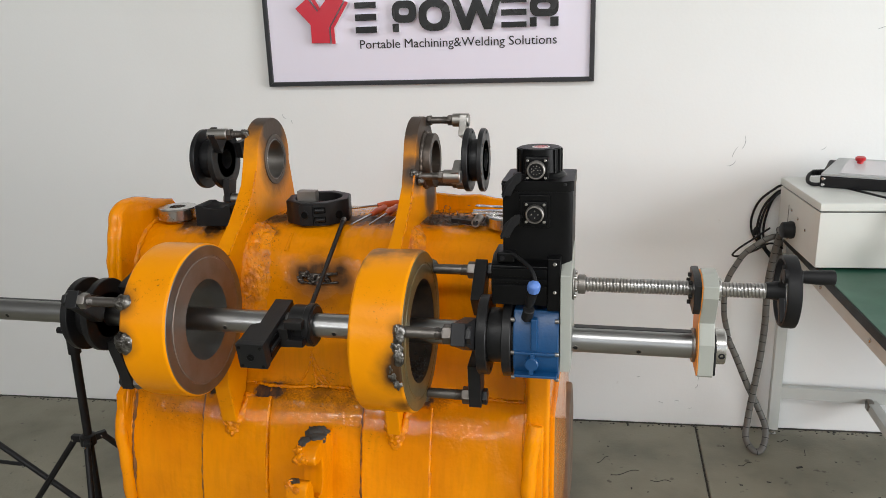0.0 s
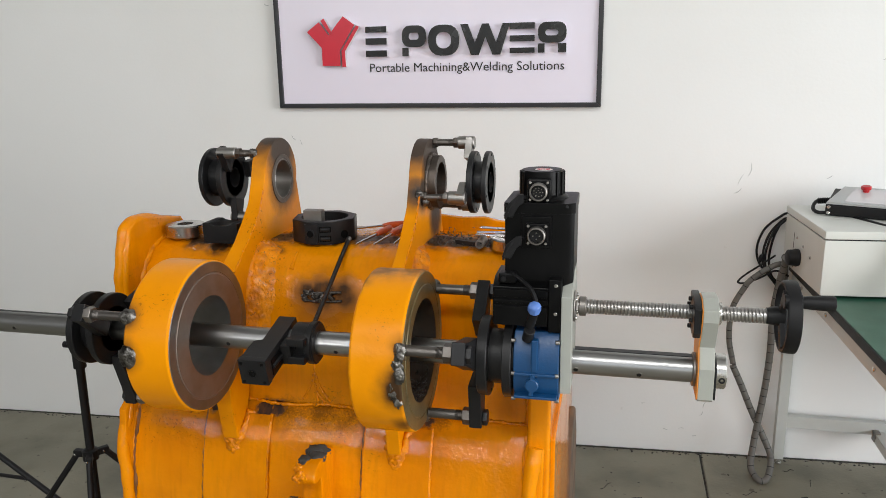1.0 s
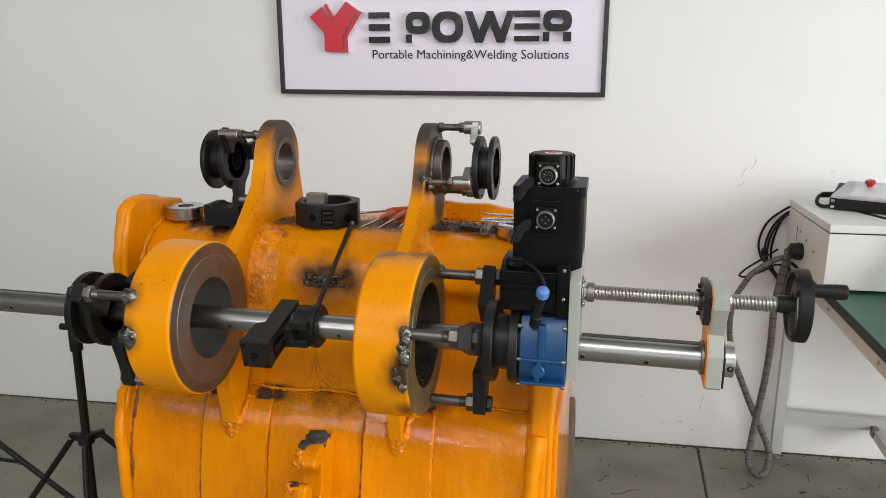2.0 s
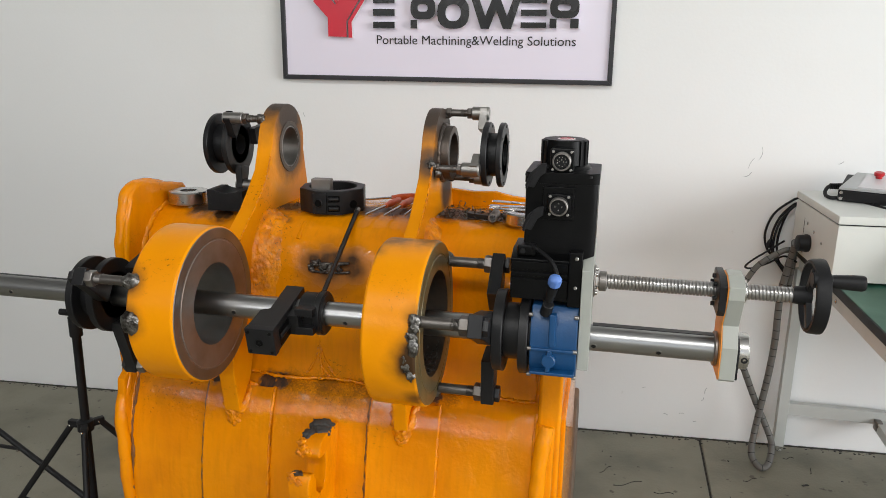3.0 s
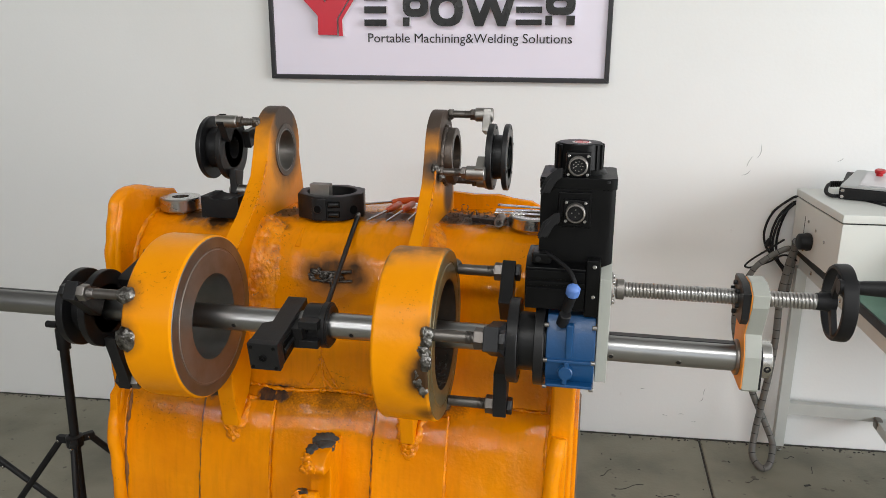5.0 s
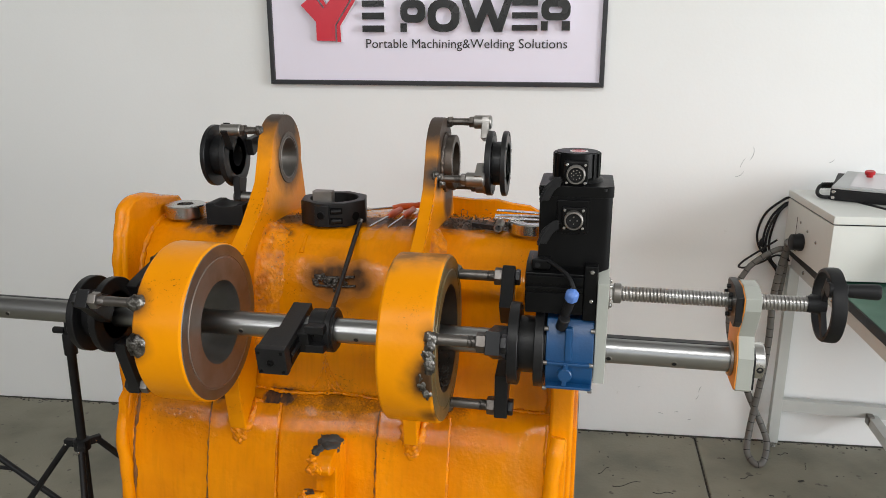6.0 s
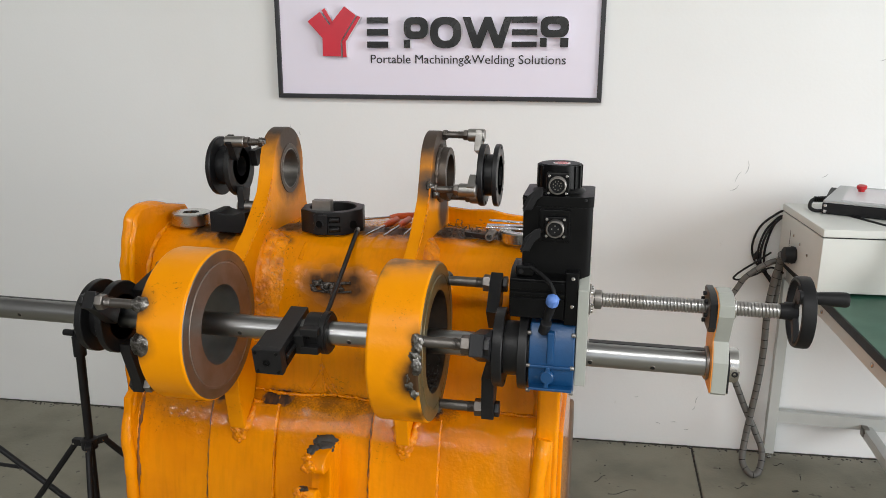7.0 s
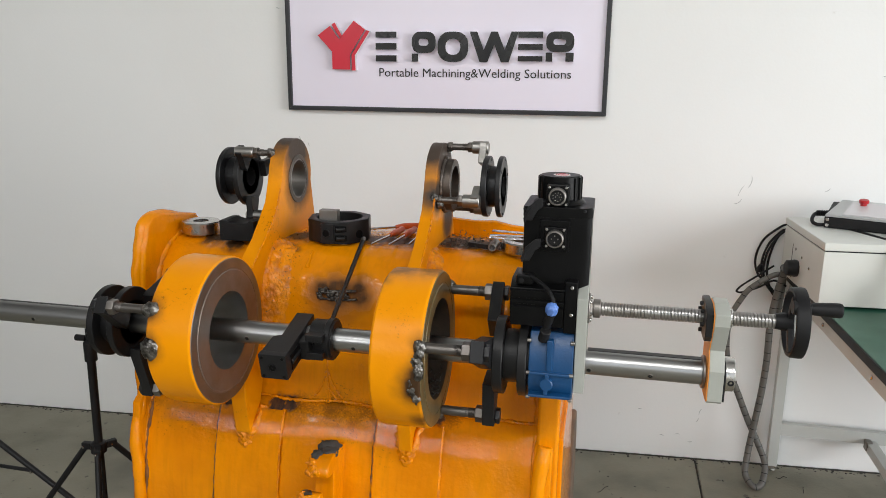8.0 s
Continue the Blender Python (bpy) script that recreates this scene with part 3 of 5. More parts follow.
raised("black_shape", [slab(0.402, 0.503, 1.572, T, 0.028), strip(0.402, 0.426, B + 0.004, 1.570), strip(0.474, 0.503, B + 0.004, 1.570)], black_acrylic, "black rounded block on two posts", [slab(0.428, 0.474, 1.597, 1.618, 0.01)])


def lettering(text, x0, x1, z, height, parent, y):
    """A printed line in the built-in font, fitted to its width."""
    cu = bpy.data.curves.new("lettering", "FONT")
    cu.body = text
    cu.size = height
    cu.extrude = 0.0006
    cu.resolution_u = 3
    ob = new("lettering", cu)
    bpy.context.view_layer.update()
    me = bpy.data.meshes.new_from_object(ob.evaluated_get(bpy.context.evaluated_depsgraph_get()))
    bpy.data.objects.remove(ob)
    xs = [v.co.x for v in me.vertices]
    k = (x1 - x0) / (max(xs) - min(xs))
    left = min(xs)
    base = BASES[parent.name]
    for v in me.vertices:
        a, b, c = v.co
        v.co = Vector((x0 + (a - left) * k, y - c, z + b)) - base
    me.materials.append(ink)
    out = new("lettering", me)
    BASES[out.name] = base
    out.parent = parent
    return tagged(out, "printed black line of small lettering")


lettering("Portable Machining&Welding Solutions", -0.240, 0.496, 1.4775, 0.046, sign, SY)

# ---- the excavator bucket ----
BXL, BXR = -0.455, 0.535
UPPER = [(1.900, 1.070), (1.80, 1.082), (1.66, 1.084), (1.622, 1.077), (1.590, 1.063), (1.560, 1.038), (1.540, 1.010), (1.528, 0.975), (1.520, 0.93), (1.512, 0.86), (1.502, 0.79), (1.492, 0.722)]
LOWER = [(1.500, 0.722), (1.484, 0.716), (1.466, 0.702), (1.450, 0.680), (1.437, 0.650), (1.425, 0.610), (1.412, 0.560), (1.402, 0.510), (1.396, 0.460), (1.395, 0.41), (1.402, 0.35), (1.418, 0.29), (1.445, 0.225), (1.485, 0.16), (1.54, 0.10), (1.61, 0.05), (1.70, 0.01), (1.82, -0.015), (2.00, -0.03), (2.25, -0.032)]
bucket = thing("excavator_bucket", (0.04, 1.85, -0.04), "worn orange-yellow excavator bucket, oily and scorched", "excavator bucket")


def spaced(line, n):
    """n points evenly spread along a broken line."""
    p = [Vector((a, b)) for a, b in line]
    d = [0]
    for a, b in zip(p, p[1:]):
        d.append(d[-1] + (b - a).length)
    out = []
    for k in range(n):
        s = d[-1] * k / (n - 1)
        i = max(j for j in range(len(d) - 1) if d[j] <= s + 1e-9)
        out.append(p[i].lerp(p[i + 1], (s - d[i]) / (d[i + 1] - d[i])))
    return out


def skin(line, x0, x1, thick, nx, n, dent=0.0, inward=1, seed=0.0):
    """A plate bent along a line in y and z, with slight dents; thick goes inwards."""
    pts = spaced(line, n)
    bm = bmesh.new()
    grid = []
    for i, p in enumerate(pts):
        t = (pts[min(i + 1, n - 1)] - pts[max(i - 1, 0)]).normalized()
        nrm = Vector((-t.y, t.x)) * inward
        row, back = [], []
        for k in range(nx + 1):
            x = x0 + (x1 - x0) * k / nx
            e = dent * (noise.noise(Vector((x * 5, p.y * 5 + seed, 1.7))) + 0.4 * noise.noise(Vector((x * 17, p.y * 17 + seed, 4.1))) + 0.10 * noise.noise(Vector((x * 48, p.y * 48 + seed, 2.2))))
            row.append(bm.verts.new((x, p.x + nrm.x * e, p.y + nrm.y * e)))
            back.append(bm.verts.new((x, p.x + nrm.x * thick, p.y + nrm.y * thick)))
        grid.append((row, back))
    for (a, ab), (b, bb) in zip(grid, grid[1:]):
        for k in range(nx):
            bm.faces.new((a[k], a[k + 1], b[k + 1], b[k]))
            bm.faces.new((ab[k], bb[k], bb[k + 1], ab[k + 1]))
        bm.faces.new((a[0], b[0], bb[0], ab[0]))
        bm.faces.new((a[nx], ab[nx], bb[nx], b[nx]))
    for row, back in (grid[0], grid[-1]):
        for k in range(nx):
            bm.faces.new((row[k], row[k + 1], back[k + 1], back[k]))
    return bm


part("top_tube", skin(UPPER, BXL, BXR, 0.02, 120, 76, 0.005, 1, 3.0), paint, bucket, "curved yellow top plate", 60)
part("back_shell", skin(LOWER, BXL, BXR, 0.02, 120, 160, 0.005, 1), paint, bucket, "curved yellow back shell", 60)
part("tube_back", rbox(BXL, BXR, 1.885, 1.905, 0.55, 1.066, 0.004), paint, bucket)
part("inner_back", rbox(BXL, BXR, 1.53, 1.88, 0.70, 0.716, 0.004), paint, bucket)
for bx0, bx1 in ((-0.244, -0.082), (0.158, 0.314)):
    band = [(y - 0.011, z + 0.001) for y, z in LOWER[2:17]]
    part("wear_band", skin(band, bx0, bx1, 0.0115, 24, 110, 0.003, 1, 9.0), paint, bucket, "welded yellow wear strip", 40)
    for wx in (bx0, bx1):
        line = [(wx, y + 0.006, z) for y, z in band[::2]]
        part("weld_bead", sweep(line, 0.0042, 8, 16, 0.7, 90), weld_paint, bucket, "painted weld bead")
    part("gap", sweep([(bx0 - 0.0052, y + 0.0085, z) for y, z in band[::2]], 0.0028, 6, 16, 1.1, 60), gap_dirt, bucket, "dark dirt-filled gap")
# side plates with rolled rims
SIDE_L = [(1.498, 1.105), (1.506, 1.132), (1.532, 1.150), (1.575, 1.153), (1.735, 1.122), (1.750, 1.105), (1.760, 1.06), (1.95, 0.92), (2.15, 0.70), (2.28, 0.40), (2.30, 0.15), (2.22, 0.0), (2.0, -0.04), (1.75, -0.02), (1.60, 0.04), (1.50, 0.12), (1.455, 0.24), (1.438, 0.34), (1.430, 0.42), (1.420, 0.50), (1.420, 0.57), (1.428, 0.66), (1.438, 0.73), (1.452, 0.85), (1.468, 0.965), (1.475, 1.02), (1.487, 1.08)]
part("side_plate", prism(SIDE_L, "x", BXL - 0.012, BXL + 0.010, 0.008, (), 3), paint, bucket, "yellow side plate with a rounded rim")
SIDE_R = [(y, z - 0.012 if z > 1.0 else z) for y, z in SIDE_L]
part("side_plate", prism(SIDE_R, "x", BXR - 0.003, BXR + 0.047, 0.009, (), 3), paint, bucket, "yellow side plate with a rounded rim")
CUT = [(1.408, 0.705), (1.398, 0.64), (1.392, 0.55), (1.392, 0.46), (1.400, 0.395), (1.44, 0.390), (1.46, 0.70), (1.440, 0.725)]
part("side_cutter", prism(CUT, "x", BXL - 0.008, BXL + 0.012, 0.004), paint, bucket, "thick yellow side strip")
part("side_cutter", prism([(1.418, 0.692), (1.405, 0.64), (1.392, 0.56), (1.385, 0.46), (1.388, 0.36), (1.405, 0.25), (1.44, 0.15), (1.52, 0.15), (1.47, 0.70), (1.445, 0.702)], "x", BXR - 0.006, BXR + 0.036, 0.008), paint, bucket, "thick yellow side strip")
part("side_rib", prism([(1.47, 0.70), (1.90, 0.74), (2.0, 0.3), (1.6, 0.12), (1.46, 0.2)], "x", BXR + 0.040, BXR + 0.056, 0.005), paint, bucket)
part("ground_plate", prism([(2.05, 0.05), (2.02, 0.22), (2.06, 0.40), (2.22, 0.43), (2.32, 0.30), (2.32, 0.02)], "x", BXR + 0.034, BXR + 0.062, 0.008), rust, bucket, "rusty bare plate behind the bucket's side")
# rolled, hammered front rims of the side plates
RIM = [(1.735, 1.112), (1.66, 1.130), (1.60, 1.141), (1.545, 1.143), (1.512, 1.130), (1.500, 1.098), (1.487, 1.03), (1.472, 0.955), (1.456, 0.85), (1.441, 0.74)]
RIM += [(1.424, 0.68), (1.402, 0.63), (1.395, 0.56), (1.392, 0.48), (1.394, 0.41), (1.41, 0.34)]
part("rim_roll", sweep([(BXL + (-0.010 if z > 0.8 else 0.002) + 0.003 * math.sin(z * 17), y, z) for y, z in RIM], lambda t: min(0.008 + 0.05 * t, 0.0165 - 0.003 * t), 14, 10, 0.30, 23), paint, bucket, "hammered yellow rim")
part("rim_roll", sweep([(BXR + 0.012 + 0.007 * math.sin(z * 19), y, z) for y, z in ((1.424, 0.70), (1.404, 0.64), (1.391, 0.56), (1.384, 0.46), (1.388, 0.36), (1.408, 0.25))], 0.0165, 14, 12, 0.34, 24), paint, bucket, "hammered yellow rim")
# weld beads along the seams
part("gap", sweep([(BXL + 0.017 + 0.003 * math.sin(z * 40), y - 0.0015, z) for y, z in LOWER[1:11]], 0.0030, 6, 14, 1.2, 70), gap_dirt, bucket, "dark ragged crease")
part("weld_bead", sweep([(x, 1.489 + 0.003 * math.sin(x * 31), 0.7215 + 0.003 * math.sin(x * 23)) for x in np.linspace(BXL, BXR, 24)], 0.0036, 8, 14, 1.2, 120), weld_paint, bucket, "painted weld bead")
for wx, dx in ((BXL + 0.008, 1), (BXR - 0.006, -1)):
    part("weld_bead", sweep([(wx, y - 0.001, z) for y, z in UPPER[2::1]], 0.008, 8, 10, 0.7, 60), weld_paint, bucket, "painted weld bead")
    part("weld_bead", sweep([(wx, y + 0.002, z) for y, z in LOWER[2:12]], 0.007, 8, 10, 0.7, 60), weld_paint, bucket, "painted weld bead")
# a bent back lip behind the top
part("back_lip", prism([(0.232, 1.03), (0.53, 1.03), (0.53, 1.070), (0.50, 1.080), (0.47, 1.083), (0.445, 1.096), (0.40, 1.101), (0.36, 1.110), (0.30, 1.108), (0.232, 1.114)], "y", 1.885, 1.905, 0.004), paint, bucket, "uneven yellow lip")


def weld_patch(line, x0, width, rise):
    """A rough run-out of weld over the tube, thick at the ear and thin at its far edge."""
    n, nx = 120, 46
    pts = spaced(line, n)
    bm = bmesh.new()
    rows = []
    for i, p in enumerate(pts):
        t = (pts[min(i + 1, n - 1)] - pts[max(i - 1, 0)]).normalized()
        out = Vector((t.y, -t.x))
        v = i / (n - 1)
        wide = width * min(1.0, 0.25 + 5 * v) * (0.55 + 0.45 * math.sin(math.pi * min(1.0, v * 1.1)) + 0.16 * noise.noise(Vector((v * 7, x0 * 9, 0))))
        row = []
        for k in range(nx + 1):
            u = k / nx
            x = x0 + wide * u
            q = Vector((x * 30, p.x * 30, p.y * 30))
            e = rise * (1 - u) ** 1.6 + (0.0042 * noise.noise(q * 2.2) - 0.0050 * abs(noise.noise(q * 4.7)) - 0.0026 * abs(noise.noise(q * 10)) + 0.003) * (1 - u * u) + 0.0022 - 0.006 * u ** 6
            e *= min(1.0, 6 * (1 - v) + 0.1) * min(1.0, 7 * v)
            row.append(bm.verts.new((x, p.x + out.x * e, p.y + out.y * e)))
        rows.append(row)
    for a, b in zip(rows, rows[1:]):
        for k in range(nx):
            bm.faces.new((a[k], a[k + 1], b[k + 1], b[k]))
    return bm


# ears, each one plate with an upper bore
HY, HZ = 1.752, 1.226
BY, BZ = 1.320, 0.951
EAR = arc(1.748, 1.238, 0.094, -16, 158, 22) + [(1.648, 1.235), (1.626, 1.183), (1.588, 1.146), (1.542, 1.105), (1.452, 1.047), (1.425, 1.02), (1.416, 0.95), (1.416, 0.88), (1.400, 0.82), (1.395, 0.76), (1.405, 0.70), (1.412, 0.655), (1.440, 0.648), (1.468, 0.70), (1.488, 0.75), (1.525, 0.86), (1.55, 0.95), (1.60, 1.04), (1.69, 1.07), (1.875, 1.062), (1.858, 1.116)]
for ex0, ex1, grow in ((-0.189, -0.150, 0.0), (0.219, 0.250, 0.013)):
    ear = part("ear", prism(EAR, "x", ex0, ex1, 0.003, [arc(HY, HZ, 0.052, 0, 350, 35)]), ear_paint, bucket, "yellow lifting ear, scorched bare at its top")
    part("bush", ring("x", (ex0, HY, HZ), -0.004, ex1 - ex0 + 0.002 + grow * 1.8, 0.0485, 0.052 + grow, 64), burnt_steel if grow else dull_steel, ear, "burnt brown pin bush" if grow else "bare steel pin bush")
    if not grow:
        part("scorched_collar", ring("x", (ex1, HY, HZ), -0.002, 0.0022, 0.0525, 0.0635, 64, 0.001), burnt_steel, ear, "scorched bare ring round the bush")
    if grow:
        part("weld_bead", sweep([(ex1 + 0.002, HY + 0.066 * math.cos(a), HZ + 0.066 * math.sin(a)) for a in np.linspace(0, 6.2, 20)], 0.006, 8, 6, 0.5, 90), burnt_steel, ear, "dark weld ring")
    # broad built-up weld between ear and tube
    fillet = weld_patch(UPPER[2:11], ex1 - 0.002, 0.080 if grow == 0 else 0.040, 0.020)
    part("weld_fillet", fillet, weld_paint, bucket, "rough painted weld build-up beside the ear", 60)
    line = [(ex0 - 0.003, y - 0.004, z + 0.002) for y, z in UPPER[1::1]]
    part("weld_bead", sweep(line, 0.008, 8, 10, 0.6, 60), weld_paint, bucket, "painted weld bead")
    foot = bmesh.new()
    for k in range(3):
        add(foot, sweep([(ex0 - 0.006 - 0.004 * k, 1.462, 0.70), (ex0 - 0.004, 1.434, 0.672 - 0.008 * k), ((ex0 + ex1) / 2, 1.420, 0.645 - 0.012 * k), (ex1 + 0.004, 1.434, 0.672 - 0.008 * k), (ex1 + 0.008 + 0.005 * k, 1.468, 0.705)], 0.0080, 10, 14, 0.85, 125))
    part("weld_fillet", foot, weld_paint, bucket, "rough painted weld at the ear's foot", 50)

# ragged paint along the ears' front edges
for ex1 in (-0.150, 0.250):
    line = [(ex1 - 0.001, y - 0.0005, z) for y, z in ((1.640, 1.215), (1.606, 1.163), (1.565, 1.125), (1.497, 1.076), (1.445, 1.040))]
    part("paint_ridge", sweep(line, 0.0020, 6, 22, 1.3, 150), weld_paint, bucket, "ragged ridge of thick paint")
# the two big pin bosses
R = 0.163
for name_x0, name_x1, hole in ((-0.240, -0.140, 0.088), (0.232, 0.334, 0.106)):
    L = name_x1 - name_x0
    boss = part("pin_boss", lathe([(0, hole), (0, R - 0.004), (0.003, R - 0.0008), (0.006, R), (L - 0.006, R), (L - 0.003, R - 0.0008), (L - 0.0005, R - 0.003), (L - 0.0005, hole)], "x", (name_x0, BY, BZ), 96), boss_paint, bucket, "thick yellow pin boss ring")
    part("bore", lathe([(-0.001, hole), (-0.001, hole - 0.0015), (L + 0.0005, hole - 0.0015), (L + 0.0005, hole)], "x", (name_x0, BY, BZ), 96, True), bore_steel if name_x0 < 0 else burnt_steel, boss, "bored steel inside")
    part("end_face", lathe([(L - 0.001, hole - 0.001), (L + 0.0008, hole - 0.001), (L + 0.0016, hole + 0.004), (L + 0.0016, R - 0.030), (L + 0.0004, R - 0.029), (L + 0.0004, R - 0.0255), (L + 0.0012, R - 0.025), (L - 0.001, R - 0.025)], "x", (name_x0, BY, BZ), 96), face_steel if name_x0 < 0 else olive_face, boss, "machined brownish steel end face" if name_x0 < 0 else "dark olive-brown end face")
    part("outer_face", lathe([(L - 0.001, R - 0.0255), (L + 0.0010, R - 0.025), (L + 0.0010, R - 0.0045), (L - 0.0004, R - 0.0035)], "x", (name_x0, BY, BZ), 96), ring_steel if name_x0 < 0 else olive_face, boss, "bright turned rim" if name_x0 < 0 else "dark olive-brown rim")
# burnt-off stubs on the tube
stubs = bmesh.new()
rng = random.Random(12)
for i in range(26):
    x = rng.uniform(-0.012, 0.088)
    add(stubs, lump((x, 1.523 + rng.uniform(-0.004, 0.002), 0.985 + rng.gauss(0, 0.008)), (rng.uniform(0.003, 0.007), 0.005, rng.uniform(0.003, 0.007)), i, 0.6))
for z in (0.974, 0.996):
    add(stubs, sweep([(-0.01, 1.5225, z), (0.03, 1.522, z - 0.003), (0.085, 1.523, z + 0.001)], 0.0032, 6, 8, 0.8, 120))
part("burnt_stub", stubs, swarf_metal, bucket, "burnt-off weld stubs")
# cut-open lifting hook
HOOK = [(1.46, 0.640), (1.425, 0.650), (1.385, 0.652), (1.350, 0.655), (1.326, 0.646), (1.314, 0.628), (1.318, 0.618), (1.336, 0.612), (1.353, 0.614), (1.354, 0.590), (1.350, 0.552), (1.336, 0.538), (1.312, 0.540), (1.298, 0.556), (1.297, 0.582), (1.286, 0.603), (1.268, 0.609), (1.254, 0.594), (1.254, 0.552), (1.285, 0.49), (1.33, 0.455), (1.42, 0.42)]
hook = part("lifting_hook", prism(HOOK, "x", 0.034, 0.082, 0.005, (), 2), paint, bucket, "yellow cut-open lifting hook")
for k, (c, size) in enumerate((((0.053, 1.405, 0.648), (0.027, 0.022, 0.013)), ((0.062, 1.378, 0.650), (0.022, 0.020, 0.010)), ((0.042, 1.358, 0.650), (0.013, 0.022, 0.010)))):
    part("burnt_crust", lump(c, size, 60 + k, 0.42, 90), joint_dark, hook, "burnt dark crust")
for k, (cx, cy, cz, s) in enumerate(((0.039, 1.330, 0.645, 0.0112), (0.046, 1.320, 0.634, 0.0112), (0.038, 1.318, 0.628, 0.0101), (0.056, 1.318, 0.630, 0.0090), (0.044, 1.258, 0.600, 0.0101), (0.058, 1.256, 0.594, 0.0078), (0.038, 1.264, 0.604, 0.0101))):
    part("weld_lump", lump((cx, cy, cz), (s, s * 0.6, s), 80 + k, 0.6, 90), weld_paint, hook, "rough yellow drip")
part("burnt_crust", lump((0.050, 1.270, 0.608), (0.012, 0.009, 0.003), 5, 0.6, 90), swarf_metal, hook, "burnt dark crust")

# old weld scars and a paint run on the tube


def tube_y(z):
    """The tube's front at a height."""
    for (y0, z0), (y1, z1) in zip(UPPER, UPPER[1:]):
        if z1 <= z <= z0 and z0 < 1.08:
            return y1 + (y0 - y1) * (z - z1) / (z0 - z1)
    return UPPER[-1][0]


SCAR = ((0.016, 0.040, 0.815, 0.732), (0.014, 0.010, 0.828, 0.732), (0.012, -0.028, 0.80, 0.732), (0.018, 0.024, 0.77, 0.730))
for sx, dx, z0, z1 in SCAR:
    pts = [(sx + dx * t * t, tube_y(z0 + (z1 - z0) * t) - 0.001, z0 + (z1 - z0) * t) for t in np.linspace(0, 1, 6)]
    part("weld_bead", sweep(pts, 0.0024, 8, 8, 1.0, 110), weld_paint, bucket, "painted weld scar")
run = [(-0.052, tube_y(z) - 0.0005, z) for z in np.linspace(1.068, 1.036, 6)]
part("paint_run", sweep(run, lambda t: 0.0035 + 0.003 * t, 10, 8, 0.25, 60), paint, bucket, "thick run of paint")

# weld lumps that hold the supports' studs
WL = [(-0.240, 149), (-0.240, 269), (0.334, 159), (0.334, 279), (0.334, 39), (-0.240, 29)]
for i, (x, a) in enumerate(WL):
    y, z = BY + 0.158 * math.cos(radians(a)), BZ + 0.158 * math.sin(radians(a))
    s = 1 if x > 0 else -1
    part("weld_lump", lump((x - s * 0.004, y, z), (0.013, 0.011, 0.014) if s > 0 else (0.022, 0.014, 0.017), i, 0.24), weld_metal, bucket, "bright weld lump")
part("weld_lump", lump((-0.230, 1.160, 0.958), (0.020, 0.012, 0.024), 21, 0.26), weld_metal, bucket, "bright weld lump")
part("weld_lump", lump((0.330, 1.161, 0.962), (0.010, 0.008, 0.020), 22, 0.3), weld_metal, bucket, "bright weld lump")
for k, (x, y, z, a, b) in enumerate(((0.327, 1.170, 1.012, 0.008, 0.010), (0.330, 1.164, 0.997, 0.010, 0.012), (0.326, 1.163, 0.980, 0.012, 0.012), (0.318, 1.164, 0.925, 0.012, 0.015), (0.324, 1.166, 0.908, 0.010, 0.012), (0.314, 1.163, 0.940, 0.008, 0.012))):
    part("weld_lump", lump((x, y, z), (a, 0.006, b), 90 + k, 0.4, 90), weld_metal, bucket, "ragged dull weld lump")
for i, p in enumerate(((-0.190, 1.676, 1.300), (0.246, 1.642, 1.210), (0.256, 1.656, 1.192), (0.254, 1.778, 1.318))):
    part("weld_lump", lump(p, (0.011, 0.009, 0.012), 30 + i, 0.3), weld_metal, bucket, "bright weld lump")

# ---- the boring bar ----
bar = thing("boring_bar", (-0.2, BY, BZ), "long ground steel boring bar through both bosses, with cross holes", "boring bar")
part("bar", rod("x", (0, BY, BZ), -1.55, 0.905, 0.025, 64, 0.002), bar_steel, bar)
part("keyway", rbox(0.636, 0.900, BY - 0.004, BY + 0.012, BZ + 0.020, BZ + 0.0257, 0.0005), black_oxide, bar, "dark keyway slot")
part("keyway", rbox(-1.5, -0.47, BY - 0.003, BY + 0.005, BZ + 0.022, BZ + 0.0254, 0.0005), black_oxide, bar, "dark keyway slot")
for hx, ha in ((-0.086, 196), (0.155, 200), (0.757, 204), (0.640, 200), (-0.62, 195), (-1.0, 195)):
    y, z = BY + 0.025 * math.cos(radians(ha)), BZ + 0.025 * math.sin(radians(ha))
    d = Vector((0, math.cos(radians(ha)), math.sin(radians(ha))))
    hole = part("cross_hole", between(ring("z", (0, 0, 0), -0.004, 0.0008, 0.0042, 0.0056, 20, 0.0003), (hx, y, z), Vector((hx, y, z)) + d), dull_steel, bar, "countersunk cross hole")
    part("hole_bottom", between(rod("z", (0, 0, 0), -0.004, 0.0004, 0.0043, 20, 0.0002), (hx, y, z), Vector((hx, y, z)) + d), black_oxide, hole)


